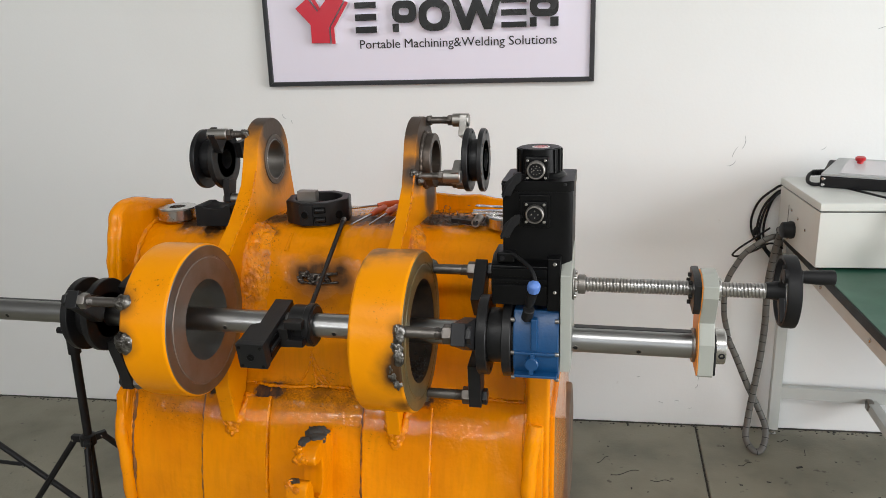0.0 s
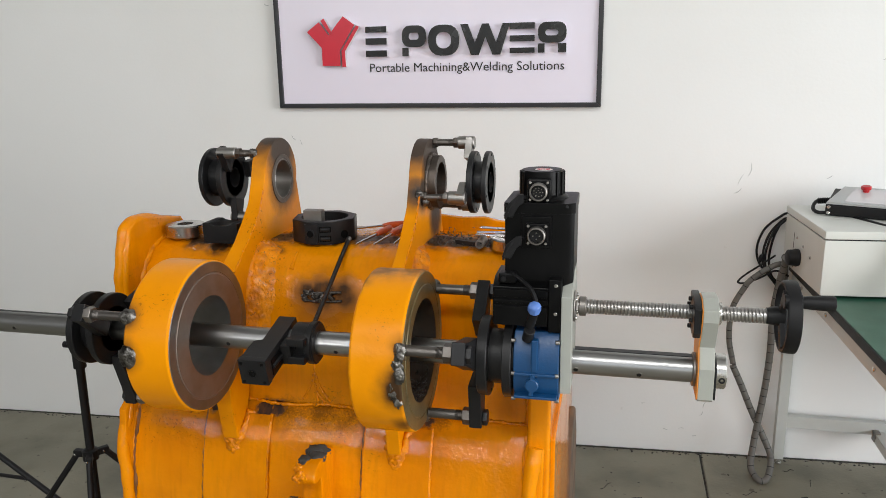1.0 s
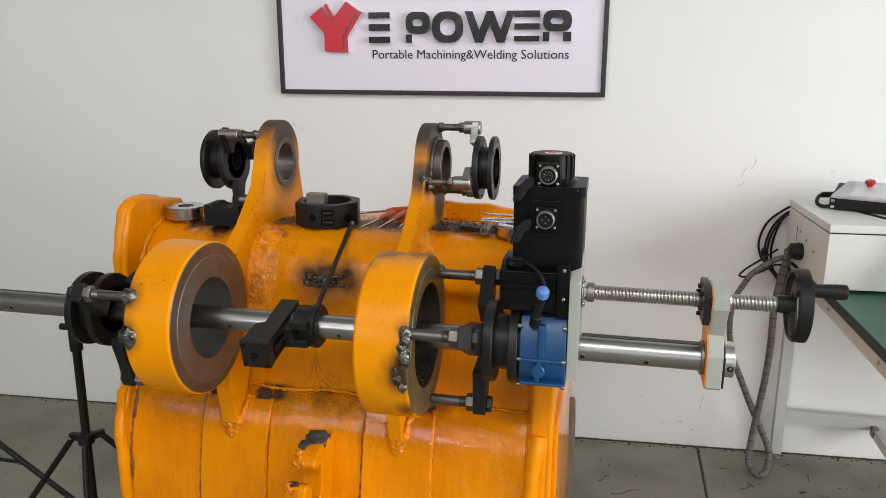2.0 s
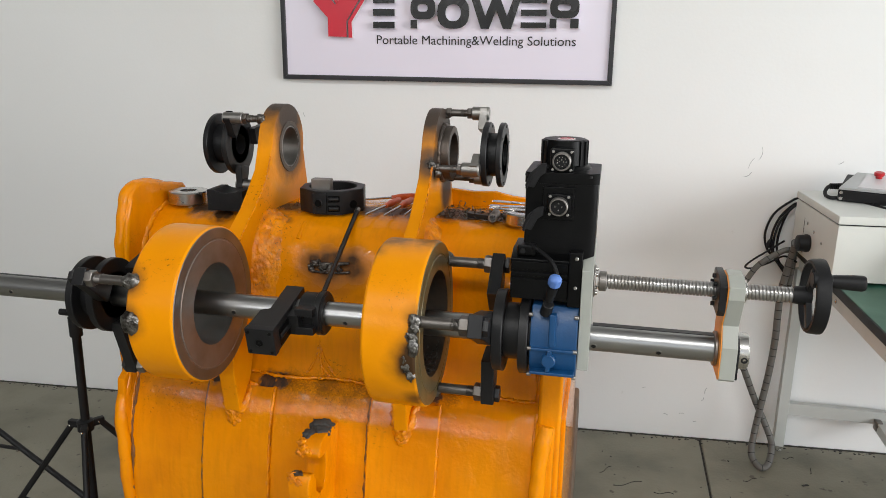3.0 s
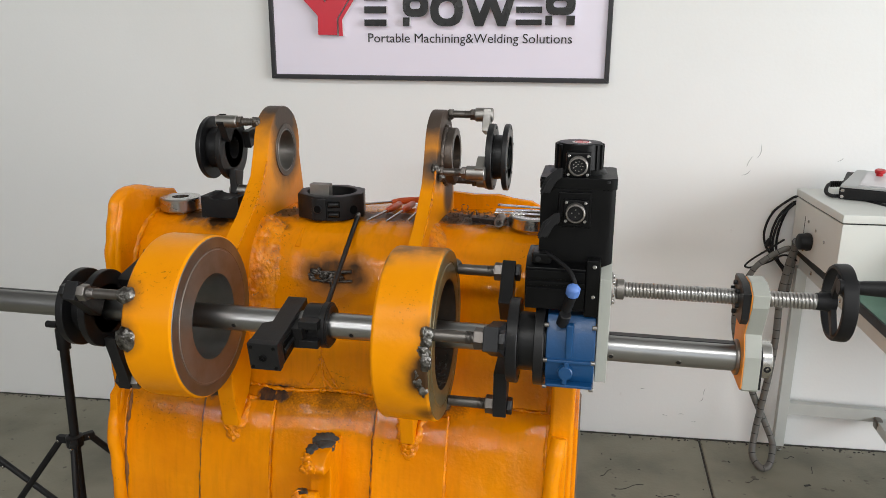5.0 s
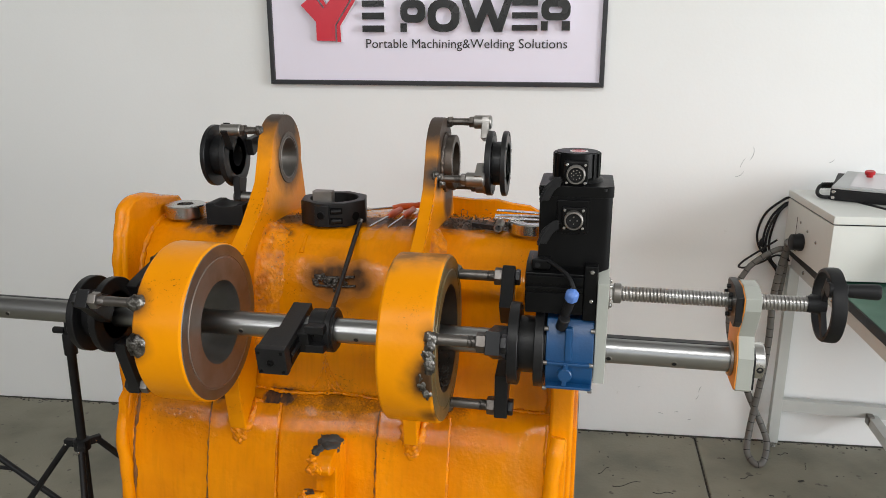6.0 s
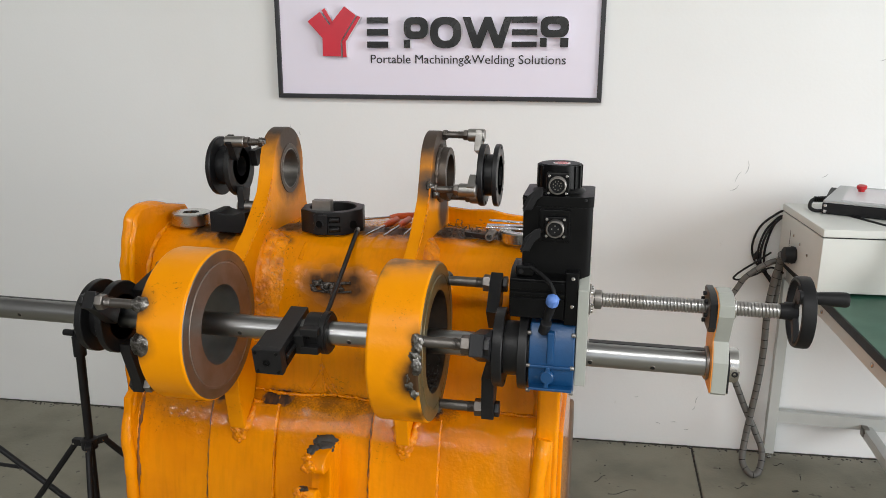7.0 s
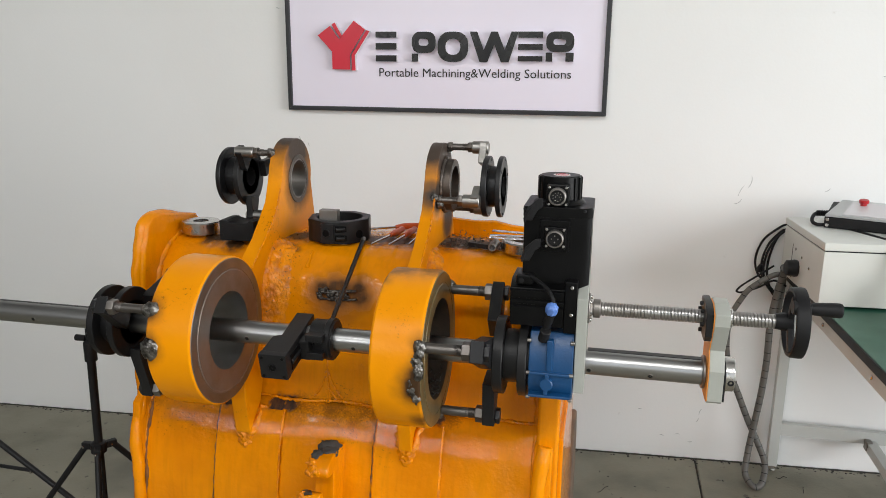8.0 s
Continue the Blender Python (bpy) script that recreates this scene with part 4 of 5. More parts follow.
def arm_support(name, label, cx, cy, cz, s, spec, angles, stud_to, stud_r, mat_arm, nut_len=0.016, nut_r=1.75):
    """A flanged bearing on three bent arms; s: the way along x from the bearing to the ear. spec: (flange radius, neck radius, flange offsets, arm offsets, arm reach, half width)."""
    fr, nr, flanges, a0, a1, reach, half = spec
    nut_mat = dull_steel if cx < 0 else stud_steel
    t = thing(name, (cx, cy, cz - fr), label, "bearing support")
    thick = min(0.026 if reach > 0.14 else 0.018, a1 - a0)
    prof_end = [f for pair in flanges for f in pair]
    lo, hi = min(prof_end), max(prof_end)
    part("neck", ring("x", (cx, cy, cz), min(s * lo, s * hi), max(s * lo, s * hi), 0.0255, nr, 48), black_oxide, t)
    for f0, f1 in flanges:
        fl = part("flange", ring("x", (cx, cy, cz), min(s * f0, s * f1), max(s * f0, s * f1), 0.026 if nr > 0.04 else nr * 0.74, fr, 64), black_oxide, t)
        for k in range(6):
            b = radians(20 + 60 * k)
            e = s * f0 if abs(f0) > abs(f1) else s * f1
            part("bolt", rod("x", (cx + s * (f0 if f0 < f1 else f1), cy + (fr - 0.009) * math.cos(b), cz + (fr - 0.009) * math.sin(b)), -0.0012, 0.0012, 0.0036, 12, 0.0003), black_paint, fl)
    for a in angles:
        c, si = math.cos(radians(a)), math.sin(radians(a))
        # an arm flat against the flange, then out to its tip
        inner = nr + 0.004
        arm = prism([(inner, -half * 1.5), (fr * 0.9, -half * 1.45), (reach - half * 0.4, -half), (reach + half * 0.7, -half), (reach + half * 0.7, half), (reach - half * 0.4, half), (fr * 0.9, half * 1.45), (inner, half * 1.5)], "x", min(s * a0, s * (a0 + thick)), max(s * a0, s * (a0 + thick)), 0.002)
        for v in arm.verts:
            v.co.x += s * (a1 - a0 - thick) * min(1.0, max(0.0, (v.co.y - fr * 0.9) / (reach - half * 0.4 - fr * 0.9)))
        ob = part("arm", turned(arm, Matrix.Translation((cx, cy, cz)) @ Matrix.Rotation(radians(a), 4, "X")), mat_arm, t)
        sy, sz = cy + reach * c, cz + reach * si
        e = cx + s * a1
        if nut_len > 0.02:
            part("lug", rod("x", (e, sy, sz), min(-s * 0.022, s * nut_len), max(-s * 0.022, s * nut_len), stud_r * nut_r, 28, 0.002), arm_steel, ob, "round steel lug")
            part("nut", hexnut("x", (e + s * nut_len, sy, sz), min(0, s * 0.011), max(0, s * 0.011), stud_r * 1.65), stud_steel, ob, "dark hex nut")
            part("weld_collar", hexnut("x", (stud_to, sy, sz), min(0, -s * 0.010), max(0, -s * 0.010), stud_r * 1.5), stud_steel, ob, "dark hex head")
        else:
            part("nut", hexnut("x", (e, sy, sz), min(0, s * nut_len), max(0, s * nut_len), stud_r * nut_r), nut_mat, ob, "steel hex nut")
        part("stud", rod("x", (e, sy, sz), min(s * nut_len, stud_to - e), max(s * nut_len, stud_to - e), stud_r, 20, 0.001), stud_steel, ob, "dark plain steel stud")
        thread = bmesh.new()
        for q in range(6):
            add(thread, lathe([(-0.001, stud_r * 0.95), (0, stud_r * 1.10), (0.001, stud_r * 0.95)], "x", (e + s * (nut_len + (0.014 if nut_len > 0.02 else 0.003) + 0.0022 * q), sy, sz), 16, True))
        part("thread", thread, stud_steel, ob)
        if nut_len <= 0.02:
            part("nut", hexnut("x", (e - s * thick, sy, sz), min(0, -s * 0.010), max(0, -s * 0.010), stud_r * 1.6), black_oxide, ob, "dark bolt head")
    return t


arm_support("bearing_support", "black three-armed bar bearing bolted to welded studs on the boss", -0.440, BY, BZ, 1, (0.080, 0.052, ((0.0, 0.016), (0.050, 0.066)), 0.066, 0.108, 0.158, 0.018), (149, 269, 29), -0.238, 0.0095, black_oxide)
arm_support("bearing_support", "black three-armed bar bearing between boss and gearbox", 0.510, BY, BZ, -1, (0.079, 0.054, ((0.035, 0.055), (-0.012, 0.006)), 0.055, 0.084, 0.150, 0.021), (159, 279, 39), 0.336, 0.0105, black_oxide)
arm_support("alignment_bearing", "small black flanged drum held by three arms on the scorched ear", -0.350, HY, HZ, 1, (0.077, 0.050, ((0.0, 0.012), (0.050, 0.064)), 0.064, 0.084, 0.104, 0.015), (135, 255, 15), -0.186, 0.0085, black_oxide, 0.030, 1.7)
arm_support("alignment_bearing", "small black flanged drum held by three steel arms beside the ear", 0.400, HY, HZ, -1, (0.0765, 0.051, ((0.0, 0.012), (0.034, 0.048)), 0.048, 0.066, 0.0975, 0.016), (74, 194, 314), 0.252, 0.0085, arm_steel, 0.020001, 1.9)

# ---- the tool holder on the bar ----
holder = thing("tool_holder", (0.06, BY, BZ - 0.05), "black steel boring tool holder clamped on the bar", "tool holder")
TIP = Matrix.Translation((-0.004, BY, BZ + 0.004)) @ Matrix.Rotation(radians(12), 4, "X") @ Matrix.Translation((0, -BY, -BZ))
part("holder_body", turned(prism([(0.054, 1.205), (0.050, 1.362), (0.010, 1.362), (0.014, 1.270), (-0.003, 1.262), (-0.003, 1.205)], "z", BZ - 0.026, BZ + 0.029, 0.002), TIP), black_oxide, holder, "black oxidised clamp block")
part("end_block", turned(rbox(-0.004, 0.055, 1.190, 1.206, BZ - 0.027, BZ + 0.030, 0.002), TIP), black_oxide, holder)
for bx, bz in ((0.003, 0.022), (0.047, 0.022), (0.003, -0.020), (0.047, -0.020)):
    part("bolt", turned(rod("y", (bx, 1.190, BZ + bz), -0.0012, 0.0012, 0.0036, 14, 0.0003), TIP), black_paint, holder)
part("socket_screw", turned(ring("y", (0.024, 1.190, BZ), -0.002, 0.002, 0.003, 0.0075, 20, 0.0005), TIP), black_paint, holder, "socket screw head")
part("slide_rod", turned(rod("y", (0.0535, 1.239, BZ - 0.001), -0.021, 0.021, 0.0055, 16), TIP), black_oxide, holder, "round slide rod in the window")
# no recess is cut: a flat black plate draws the window's shade
part("window", turned(rbox(0.0525, 0.0552, 1.216, 1.262, BZ - 0.020, BZ + 0.016, 0.001), TIP), black_paint, holder, "flat black plate drawing the shaded window of the slide")
part("slide_block", turned(rbox(0.050, 0.074, 1.262, 1.300, BZ - 0.024, BZ + 0.020, 0.002), TIP), black_oxide, holder)
part("cap_screw", turned(rod("x", (0.073, 1.282, BZ + 0.008), 0.0, 0.006, 0.006, 16), TIP), black_oxide, holder)
collar = part("collar", ring("x", (0.07, BY, BZ), -0.010, 0.040, 0.0252, 0.041, 48), black_oxide, holder, "split clamp collar")
part("collar_rim", ring("x", (0.093, BY, BZ), 0.0, 0.014, 0.0252, 0.045, 48), black_oxide, collar)
for dz in (-0.028, 0.010):
    part("lug", rbox(0.062, 0.100, 1.262, 1.292, BZ + dz, BZ + dz + 0.016, 0.002), black_oxide, collar)

# ---- the drive ----
GX0, GX1 = 0.526, 0.611
drive = thing("boring_drive", (0.57, BY, 0.885), "portable boring drive unit with blue gearbox, grey plate and black motors", "machine drive")
gear = part("gearbox", prism([(1.262, 0.900), (1.275, 0.884), (1.39, 0.884), (1.40, 0.90), (1.40, 1.006), (1.39, 1.022), (1.275, 1.022), (1.262, 1.008), (1.252, 0.985), (1.248, 0.95), (1.252, 0.92)], "x", GX0, GX1, 0.003), blue, drive, "blue painted cast gearbox")
for z0, z1 in ((0.944, 0.950), (0.898, 0.904)):
    part("rib", rbox(GX0 + 0.002, GX1 - 0.002, 1.243, 1.262, z0, z1, 0.002), blue, gear)
part("rib", rbox(0.560, 0.573, 1.245, 1.262, 0.952, 1.015, 0.003), blue, gear)
part("oil_plug", rod("y", (0.562, 1.252, 0.926), -0.012, 0.004, 0.013, 24, 0.002), blue, gear)
part("lever", turned(rbox(-0.0045, 0.0045, 1.241, 1.252, -0.021, 0.021, 0.002), Matrix.Translation((0.562, 0, 0.926)) @ pose(0, 0, 0, 0, 4, 0)), blue, gear)
for bx in (GX0 - 0.001, GX1 - 0.004):
    for by, bz in ((1.254, 1.010), (1.247, 0.947), (1.256, 0.893)):
        part("cap_screw", rod("x", (bx, by, bz), -0.003, 0.005, 0.0042, 14), dull_steel, gear, "steel cap screw")
part("adapter", ring("x", (GX0 - 0.008, BY, BZ), 0.0, 0.009, 0.026, 0.064, 48), black_oxide, drive)
PL = [(1.262, 0.906), (1.39, 0.906), (1.402, 0.918), (1.402, 1.112), (1.388, 1.128), (1.330, 1.128), (1.262, 1.096)]
plate = part("end_plate", prism(PL, "x", 0.6125, 0.6325, 0.0015), plate_grey, drive, "grey enamelled end plate")
screwp = part("bearing_cap", ring("x", (0.632, BY, 1.062), 0.0, 0.004, 0.010, 0.030, 40), dull_steel, plate, "round bearing cap")
for k in range(4):
    b = radians(45 + 90 * k)
    part("cap_screw", rod("x", (0.636, BY + 0.025 * math.cos(b), 1.062 + 0.025 * math.sin(b)), -0.001, 0.004, 0.004, 12), steel, screwp)
# lying motor
lie = part("feed_motor", prism([(1.272, 1.040), (1.282, 1.030), (1.37, 1.030), (1.38, 1.040), (1.38, 1.112), (1.37, 1.122), (1.300, 1.122), (1.272, 1.108)], "x", 0.484, 0.590, 0.002), black_paint, drive, "black feed motor")
part("front_flange", rbox(0.588, 0.6122, 1.266, 1.386, 1.024, 1.127, 0.003), black_paint, lie)
for fz0, fz1 in ((1.034, 1.072), (1.077, 1.084), (1.089, 1.104)):
    part("fin", rbox(0.486, 0.5875, 1.2685, 1.274, fz0, fz1, 0.001), black_paint, lie)
outlet = part("cable_outlet", rbox(0.494, 0.528, 1.272, 1.312, 1.114, 1.134, 0.004), black_paint, lie)
part("outlet_hole", rod("y", (0.505, 1.272, 1.123), -0.002, 0.004, 0.005, 16, 0.0004), rubber, outlet)
part("cap_screw", rod("y", (0.602, 1.266, 1.116), -0.003, 0.003, 0.0036, 12), steel, lie)
part("cap_screw", rod("y", (0.602, 1.266, 1.062), -0.003, 0.003, 0.0036, 12), steel, lie)
part("motor_lead", sweep([(0.515, 1.285, 1.132), (0.535, 1.262, 1.128), (0.558, 1.238, 1.118), (0.570, 1.222, 1.102), (0.572, 1.212, 1.084)], 0.0038, 10), rubber, drive, "thin black motor lead")
plug = part("plug", between(lathe([(0, 0), (0, 0.011), (0.003, 0.012), (0.014, 0.012), (0.017, 0.010), (0.020, 0.006), (0.020, 0)], "z", (0, 0, 0), 8), (0.568, 1.220, 1.080), (0.571, 1.204, 1.110)), blue_plastic, drive, "light blue plug collar")
part("plug_body", between(lathe([(0, 0), (0, 0.008), (0.004, 0.009), (0.008, 0.0075), (0.012, 0.009), (0.034, 0.0085), (0.034, 0)], "z", (0, 0, 0), 20), (0.558, 1.236, 1.046), (0.568, 1.220, 1.080)), rubber, plug, "black plug body")
part("socket", between(rod("z", (0, 0, 0), -0.02, 0.008, 0.0105, 20), (0.556, 1.246, 1.030), (0.560, 1.236, 1.046)), black_oxide, drive)
# standing motor
stand = part("spindle_motor", prism([(0.504, 1.290), (0.614, 1.290), (0.631, 1.300), (0.631, 1.414), (0.625, 1.420), (0.510, 1.420), (0.504, 1.414)], "z", 1.060, 1.246, 0.003), black_paint, drive, "upright black servo motor")
part("top_flange", prism([(0.5025, 1.292), (0.506, 1.2885), (0.6145, 1.2885), (0.6325, 1.299), (0.6325, 1.415), (0.626, 1.4215), (0.509, 1.4215), (0.5025, 1.415)], "z", 1.2445, 1.264, 0.001), black_paint, stand)
for bx, by in ((0.506, 1.292), (0.616, 1.292), (0.618, 1.406), (0.508, 1.406)):
    part("cap_screw", rod("z", (bx, by, 1.258), -0.002, 0.003, 0.0042, 12), black_oxide, stand)
CX, CY = 0.565, 1.360
cap = part("encoder_cap", lathe([(1.262, 0), (1.262, 0.052), (1.268, 0.048), (1.272, 0.0405), (1.3140, 0.0395), (1.3165, 0.0375), (1.3165, 0)], "z", (CX, CY, 0), 40), black_paint, stand, "ribbed round encoder cap")
for k in range(18):
    b = radians(20 * k)
    if not 225 < 20 * k < 315:
        rib = turned(rbox(0.036, 0.0430, -0.0034, 0.0034, 1.270, 1.3145, 0.0015, 2), Matrix.Translation((CX, CY, 0)) @ Matrix.Rotation(b, 4, "Z"))
        part("rib", rib, black_paint, cap)
sticker = part("sticker", lathe([(1.3162, 0), (1.3162, 0.0165), (1.3169, 0.0165), (1.3169, 0)], "z", (CX + 0.003, CY - 0.004, 0), 32), white_sticker, cap, "round white sticker with a red mark")
part("mark", lathe([(1.3171, 0.0112), (1.3175, 0.0112), (1.3175, 0.0124), (1.3171, 0.0124)], "z", (CX + 0.003, CY - 0.004, 0), 32, True), red_acrylic, sticker)
for dx, a in ((-0.003, 35), (0.003, -35)):
    part("mark", turned(rbox(-0.006, 0.006, -0.0007, 0.0007, 1.3171, 1.3175, 0), Matrix.Translation((CX + 0.003 + dx, CY - 0.004, 0)) @ Matrix.Rotation(radians(a), 4, "Z")), red_acrylic, sticker)


def connector(z, y, pins, w, h):
    """A round pin socket on a square base, with a flap."""
    base = part("socket_base", rbox(CX - w, CX + w, y, y + 0.026, z - h, z + h, 0.003), black_paint, stand)
    for sx in (-1, 1):
        for sz in (-1, 1):
            part("screw", rod("y", (CX + sx * (w - 0.005), y, z + sz * (h - 0.005)), -0.0015, 0.001, 0.0026, 10, 0.0003), steel, base)
    shell = part("socket_shell", ring("y", (CX, y, z), -0.016, 0.002, 0.0135, 0.0165, 36), dull_steel, base, "metal socket shell")
    part("insert", rod("y", (CX, y, z), -0.008, 0.002, 0.0136, 30), rubber, shell)
    for px, pz in pins:
        part("pin", rod("y", (CX + px, y - 0.008, z + pz), -0.0045, 0.0, 0.0011, 8, 0.0002), steel, shell)


connector(1.284, 1.300, [(0.008 * math.cos(radians(40 * k)), 0.008 * math.sin(radians(40 * k))) for k in range(9)] + [(0.0035, 0), (-0.0035, 0), (0, 0.0035)], 0.021, 0.021)
connector(1.208, 1.276, [(0.006, 0), (-0.006, 0), (0, 0.006), (0, -0.006)], 0.021, 0.021)
part("socket_plate", rbox(CX - 0.030, CX + 0.026, 1.284, 1.2915, 1.180, 1.240, 0.002), black_paint, stand)
for z, y in ((1.262, 1.284), (1.190, 1.262)):
    flap = sweep([(0.542, y + 0.012, z + 0.012), (0.528, y - 0.002, z + 0.010), (0.514, y - 0.006, z - 0.006), (0.506, y - 0.004, z - 0.026)], 0.0025, 6, 6)
    strap = prism([(0.540, z + 0.020), (0.530, z + 0.018), (0.512, z + 0.002), (0.503, z - 0.022), (0.520, z - 0.024), (0.530, z - 0.004), (0.540, z + 0.004)], "y", y - 0.006, y - 0.002, 0.001)
    part("socket_flap", add(strap, flap), rubber, stand, "hanging rubber socket cap")

# ---- feed screw, end block, handwheel ----
feed = thing("feed_screw", (0.80, BY, 1.048), "long bright threaded feed screw with end block and handwheel", "feed screw")
bm = bmesh.new()
PITCH, NA = 0.0062, 32
rows = []
n = int((0.975 - 0.640) / (PITCH / 12))
for i in range(n + 1):
    x = 0.640 + (0.975 - 0.640) * i / n
    row = []
    for k in range(NA):
        ph = (x / PITCH - k / NA) % 1.0
        g = min(1.0, max(0.0, (abs(ph - 0.5) - 0.09) / 0.09))
        r = 0.0112 + 0.0026 * g
        a = 2 * math.pi * k / NA
        row.append(bm.verts.new((x, BY + r * math.cos(a), 1.0625 + r * math.sin(a))))
    rows.append(row)
for a, b in zip(rows, rows[1:]):
    for k in range(NA):
        bm.faces.new((a[k], a[(k + 1) % NA], b[(k + 1) % NA], b[k]))
part("screw", bm, rim_steel, feed, "bright rolled screw thread", 60)
part("screw_collar", ring("x", (0.642, BY, 1.0625), 0.0, 0.014, 0.012, 0.0185, 30), dull_steel, feed)
NBK = [(1.274, 0.908), (1.350, 0.908), (1.366, 0.924), (1.366, 1.030), (1.336, 1.058), (1.336, 1.092), (1.326, 1.100), (1.290, 1.100), (1.258, 1.086), (1.258, 1.064), (1.286, 1.008), (1.268, 0.972), (1.268, 0.913)]
block = part("end_block", prism(NBK, "x", 0.8605, 0.887, 0.0007, (), 1), plate_grey, feed, "pale grey enamelled end block", 4)
part("inner_face", prism([(1.30 + (y - 1.30) * 0.985, 1.006 + (z - 1.006) * 0.985) for y, z in NBK], "x", 0.8585, 0.8604, 0), orange_paint, block, "orange painted inner face")
part("dark_back", prism([(1.272, 0.912), (1.348, 0.912), (1.360, 0.926), (1.360, 0.985), (1.290, 0.985), (1.272, 0.968)], "x", 0.8871, 0.8915, 0.0008, (), 1), black_oxide, block, "dark backing plate", 4)
nut = part("screw_nut", prism([(1.272, 1.030), (1.344, 1.030), (1.352, 1.038), (1.352, 1.092), (1.344, 1.098), (1.290, 1.098), (1.261, 1.086), (1.261, 1.042)], "x", 0.8455, 0.8583, 0.001, [arc(BY, 1.0625, 0.0142, 0, 350, 35)], 1), black_oxide, feed, "black flange nut")
for k in range(6):
    b = radians(60 * k + 20)
    part("bolt", rod("x", (0.8455, BY + 0.025 * math.cos(b), 1.0625 + 0.025 * math.sin(b)), -0.006, 0.002, 0.0042, 12), black_oxide, nut)
part("nut_sleeve", ring("x", (0.8915, BY, 1.0625), 0.0, 0.006, 0.0142, 0.021, 30), steel, feed)
part("bar_seat", ring("x", (0.852, BY, BZ), 0.0, 0.007, 0.0255, 0.032, 40), dull_steel, block)
cl = part("end_collar", ring("x", (0.8915, BY, BZ), 0.0, 0.020, 0.0, 0.033, 40, 0.002), steel, feed, "steel end collar with a set screw")
part("set_screw", ring("y", (0.903, BY - 0.031, BZ - 0.006), -0.002, 0.003, 0.0028, 0.0062, 16, 0.0006), black_oxide, cl)
WX, WZ = 1.008, 1.0635
wheel = part("handwheel", lathe([(-0.010, 0.0580), (-0.0095, 0.0630), (-0.006, 0.0652), (0.008, 0.0662), (0.013, 0.0655), (0.0145, 0.0620), (0.013, 0.0595), (0.006, 0.0580), (-0.006, 0.0575)], "x", (WX, BY, WZ), 64, True), rubber, feed, "black moulded handwheel rim")
part("hub", lathe([(-0.034, 0), (-0.034, 0.0145), (-0.016, 0.017), (-0.004, 0.017), (-0.002, 0)], "x", (WX, BY, WZ), 32), rubber, wheel)
for a in (115, 235, 355):
    sp = prism([(0.012, -0.008), (0.059, -0.0055), (0.059, 0.0055), (0.012, 0.008)], "x", -0.014, -0.004, 0.002)
    part("spoke", turned(sp, Matrix.Translation((WX, BY, WZ)) @ Matrix.Rotation(radians(a), 4, "X")), rubber, wheel)
HA = radians(132)
hy, hz = BY + 0.052 * math.cos(HA), WZ + 0.052 * math.sin(HA)
grip = part("grip", lathe([(0.014, 0), (0.014, 0.010), (0.022, 0.0115), (0.050, 0.0132), (0.064, 0.0135), (0.068, 0.012), (0.069, 0)], "x", (WX, hy, hz), 28), rubber, wheel, "black turning grip")
part("grip_boss", rod("x", (WX, hy, hz), -0.014, 0.016, 0.013, 24), rubber, wheel)

# ---- loose things on the bucket's top ----
TZ = 1.0855


def steel_ring(x, y, r, hole, h, label):
    return single("bearing_ring", ring("z", (x, y, TZ), 0, h, hole, r, 48, 0.003), steel, (x, y, TZ), label, "ring", angle=40)


steel_ring(-0.392, 1.664, 0.050, 0.020, 0.031, "thick bright turned steel ring lying on the bucket")
steel_ring(0.468, 1.660, 0.055, 0.030, 0.028, "turned steel ring lying on the oily bucket top")
vb = thing("vee_block", (-0.25, 1.62, TZ), "black steel clamp block with a round seat", "clamp block")
SEAT = [(-0.300, 1.085), (-0.206, 1.085), (-0.206, 1.136)] + [(-0.250 + 0.030 * math.cos(radians(a)), 1.1365 + 0.007 * math.sin(radians(a))) for a in range(0, -181, -15)] + [(-0.300, 1.136)]
part("block", prism(SEAT, "y", 1.592, 1.665, 0.002), black_oxide, vb)
for bx, bz in ((-0.292, 1.100), (-0.292, 1.120)):
    part("screw_hole", rod("y", (bx, 1.592, bz), -0.0006, 0.002, 0.003, 14, 0.0002), rubber, vb)
split = thing("split_collar", (-0.013, 1.690, TZ), "black split clamp collar with slots, standing on the bucket", "clamp collar")
SCX, SCY = -0.013, 1.690
part("collar", prism(arc(SCX, SCY, 0.082, 22.5 + 12, 337.5 + 12, 7), "z", TZ, TZ + 0.057, 0.003, [arc(SCX, SCY, 0.058, 0, 352.5, 47)]), black_oxide, split)
part("pad", turned(rbox(-0.022, 0.014, -0.012, 0.004, 0, 0.050, 0.003), Matrix.Translation((SCX - 0.002, SCY - 0.068, TZ + 0.002))), black_oxide, split)
part("pin_hole", ring("y", (SCX - 0.008, SCY - 0.080, TZ + 0.028), -0.003, 0.004, 0.0085, 0.0105, 24), black_oxide, split)
part("pin_hole", rod("y", (SCX - 0.008, SCY - 0.081, TZ + 0.028), -0.0006, 0.004, 0.0085, 20, 0.0003), deep_black, split)
for dz in (0.008, 0.031):
    part("slot", turned(rbox(-0.018, 0.016, -0.0796, -0.072, TZ + dz, TZ + dz + 0.015, 0.001), Matrix.Translation((SCX, SCY, 0)) @ Matrix.Rotation(radians(24), 4, "Z")), deep_black, split)
    part("clamp_screw", turned(rod("x", (-0.003, -0.0800, TZ + dz + 0.0075), -0.013, 0.010, 0.0048, 14), Matrix.Translation((SCX, SCY, 0)) @ Matrix.Rotation(radians(24), 4, "Z")), black_oxide, split)
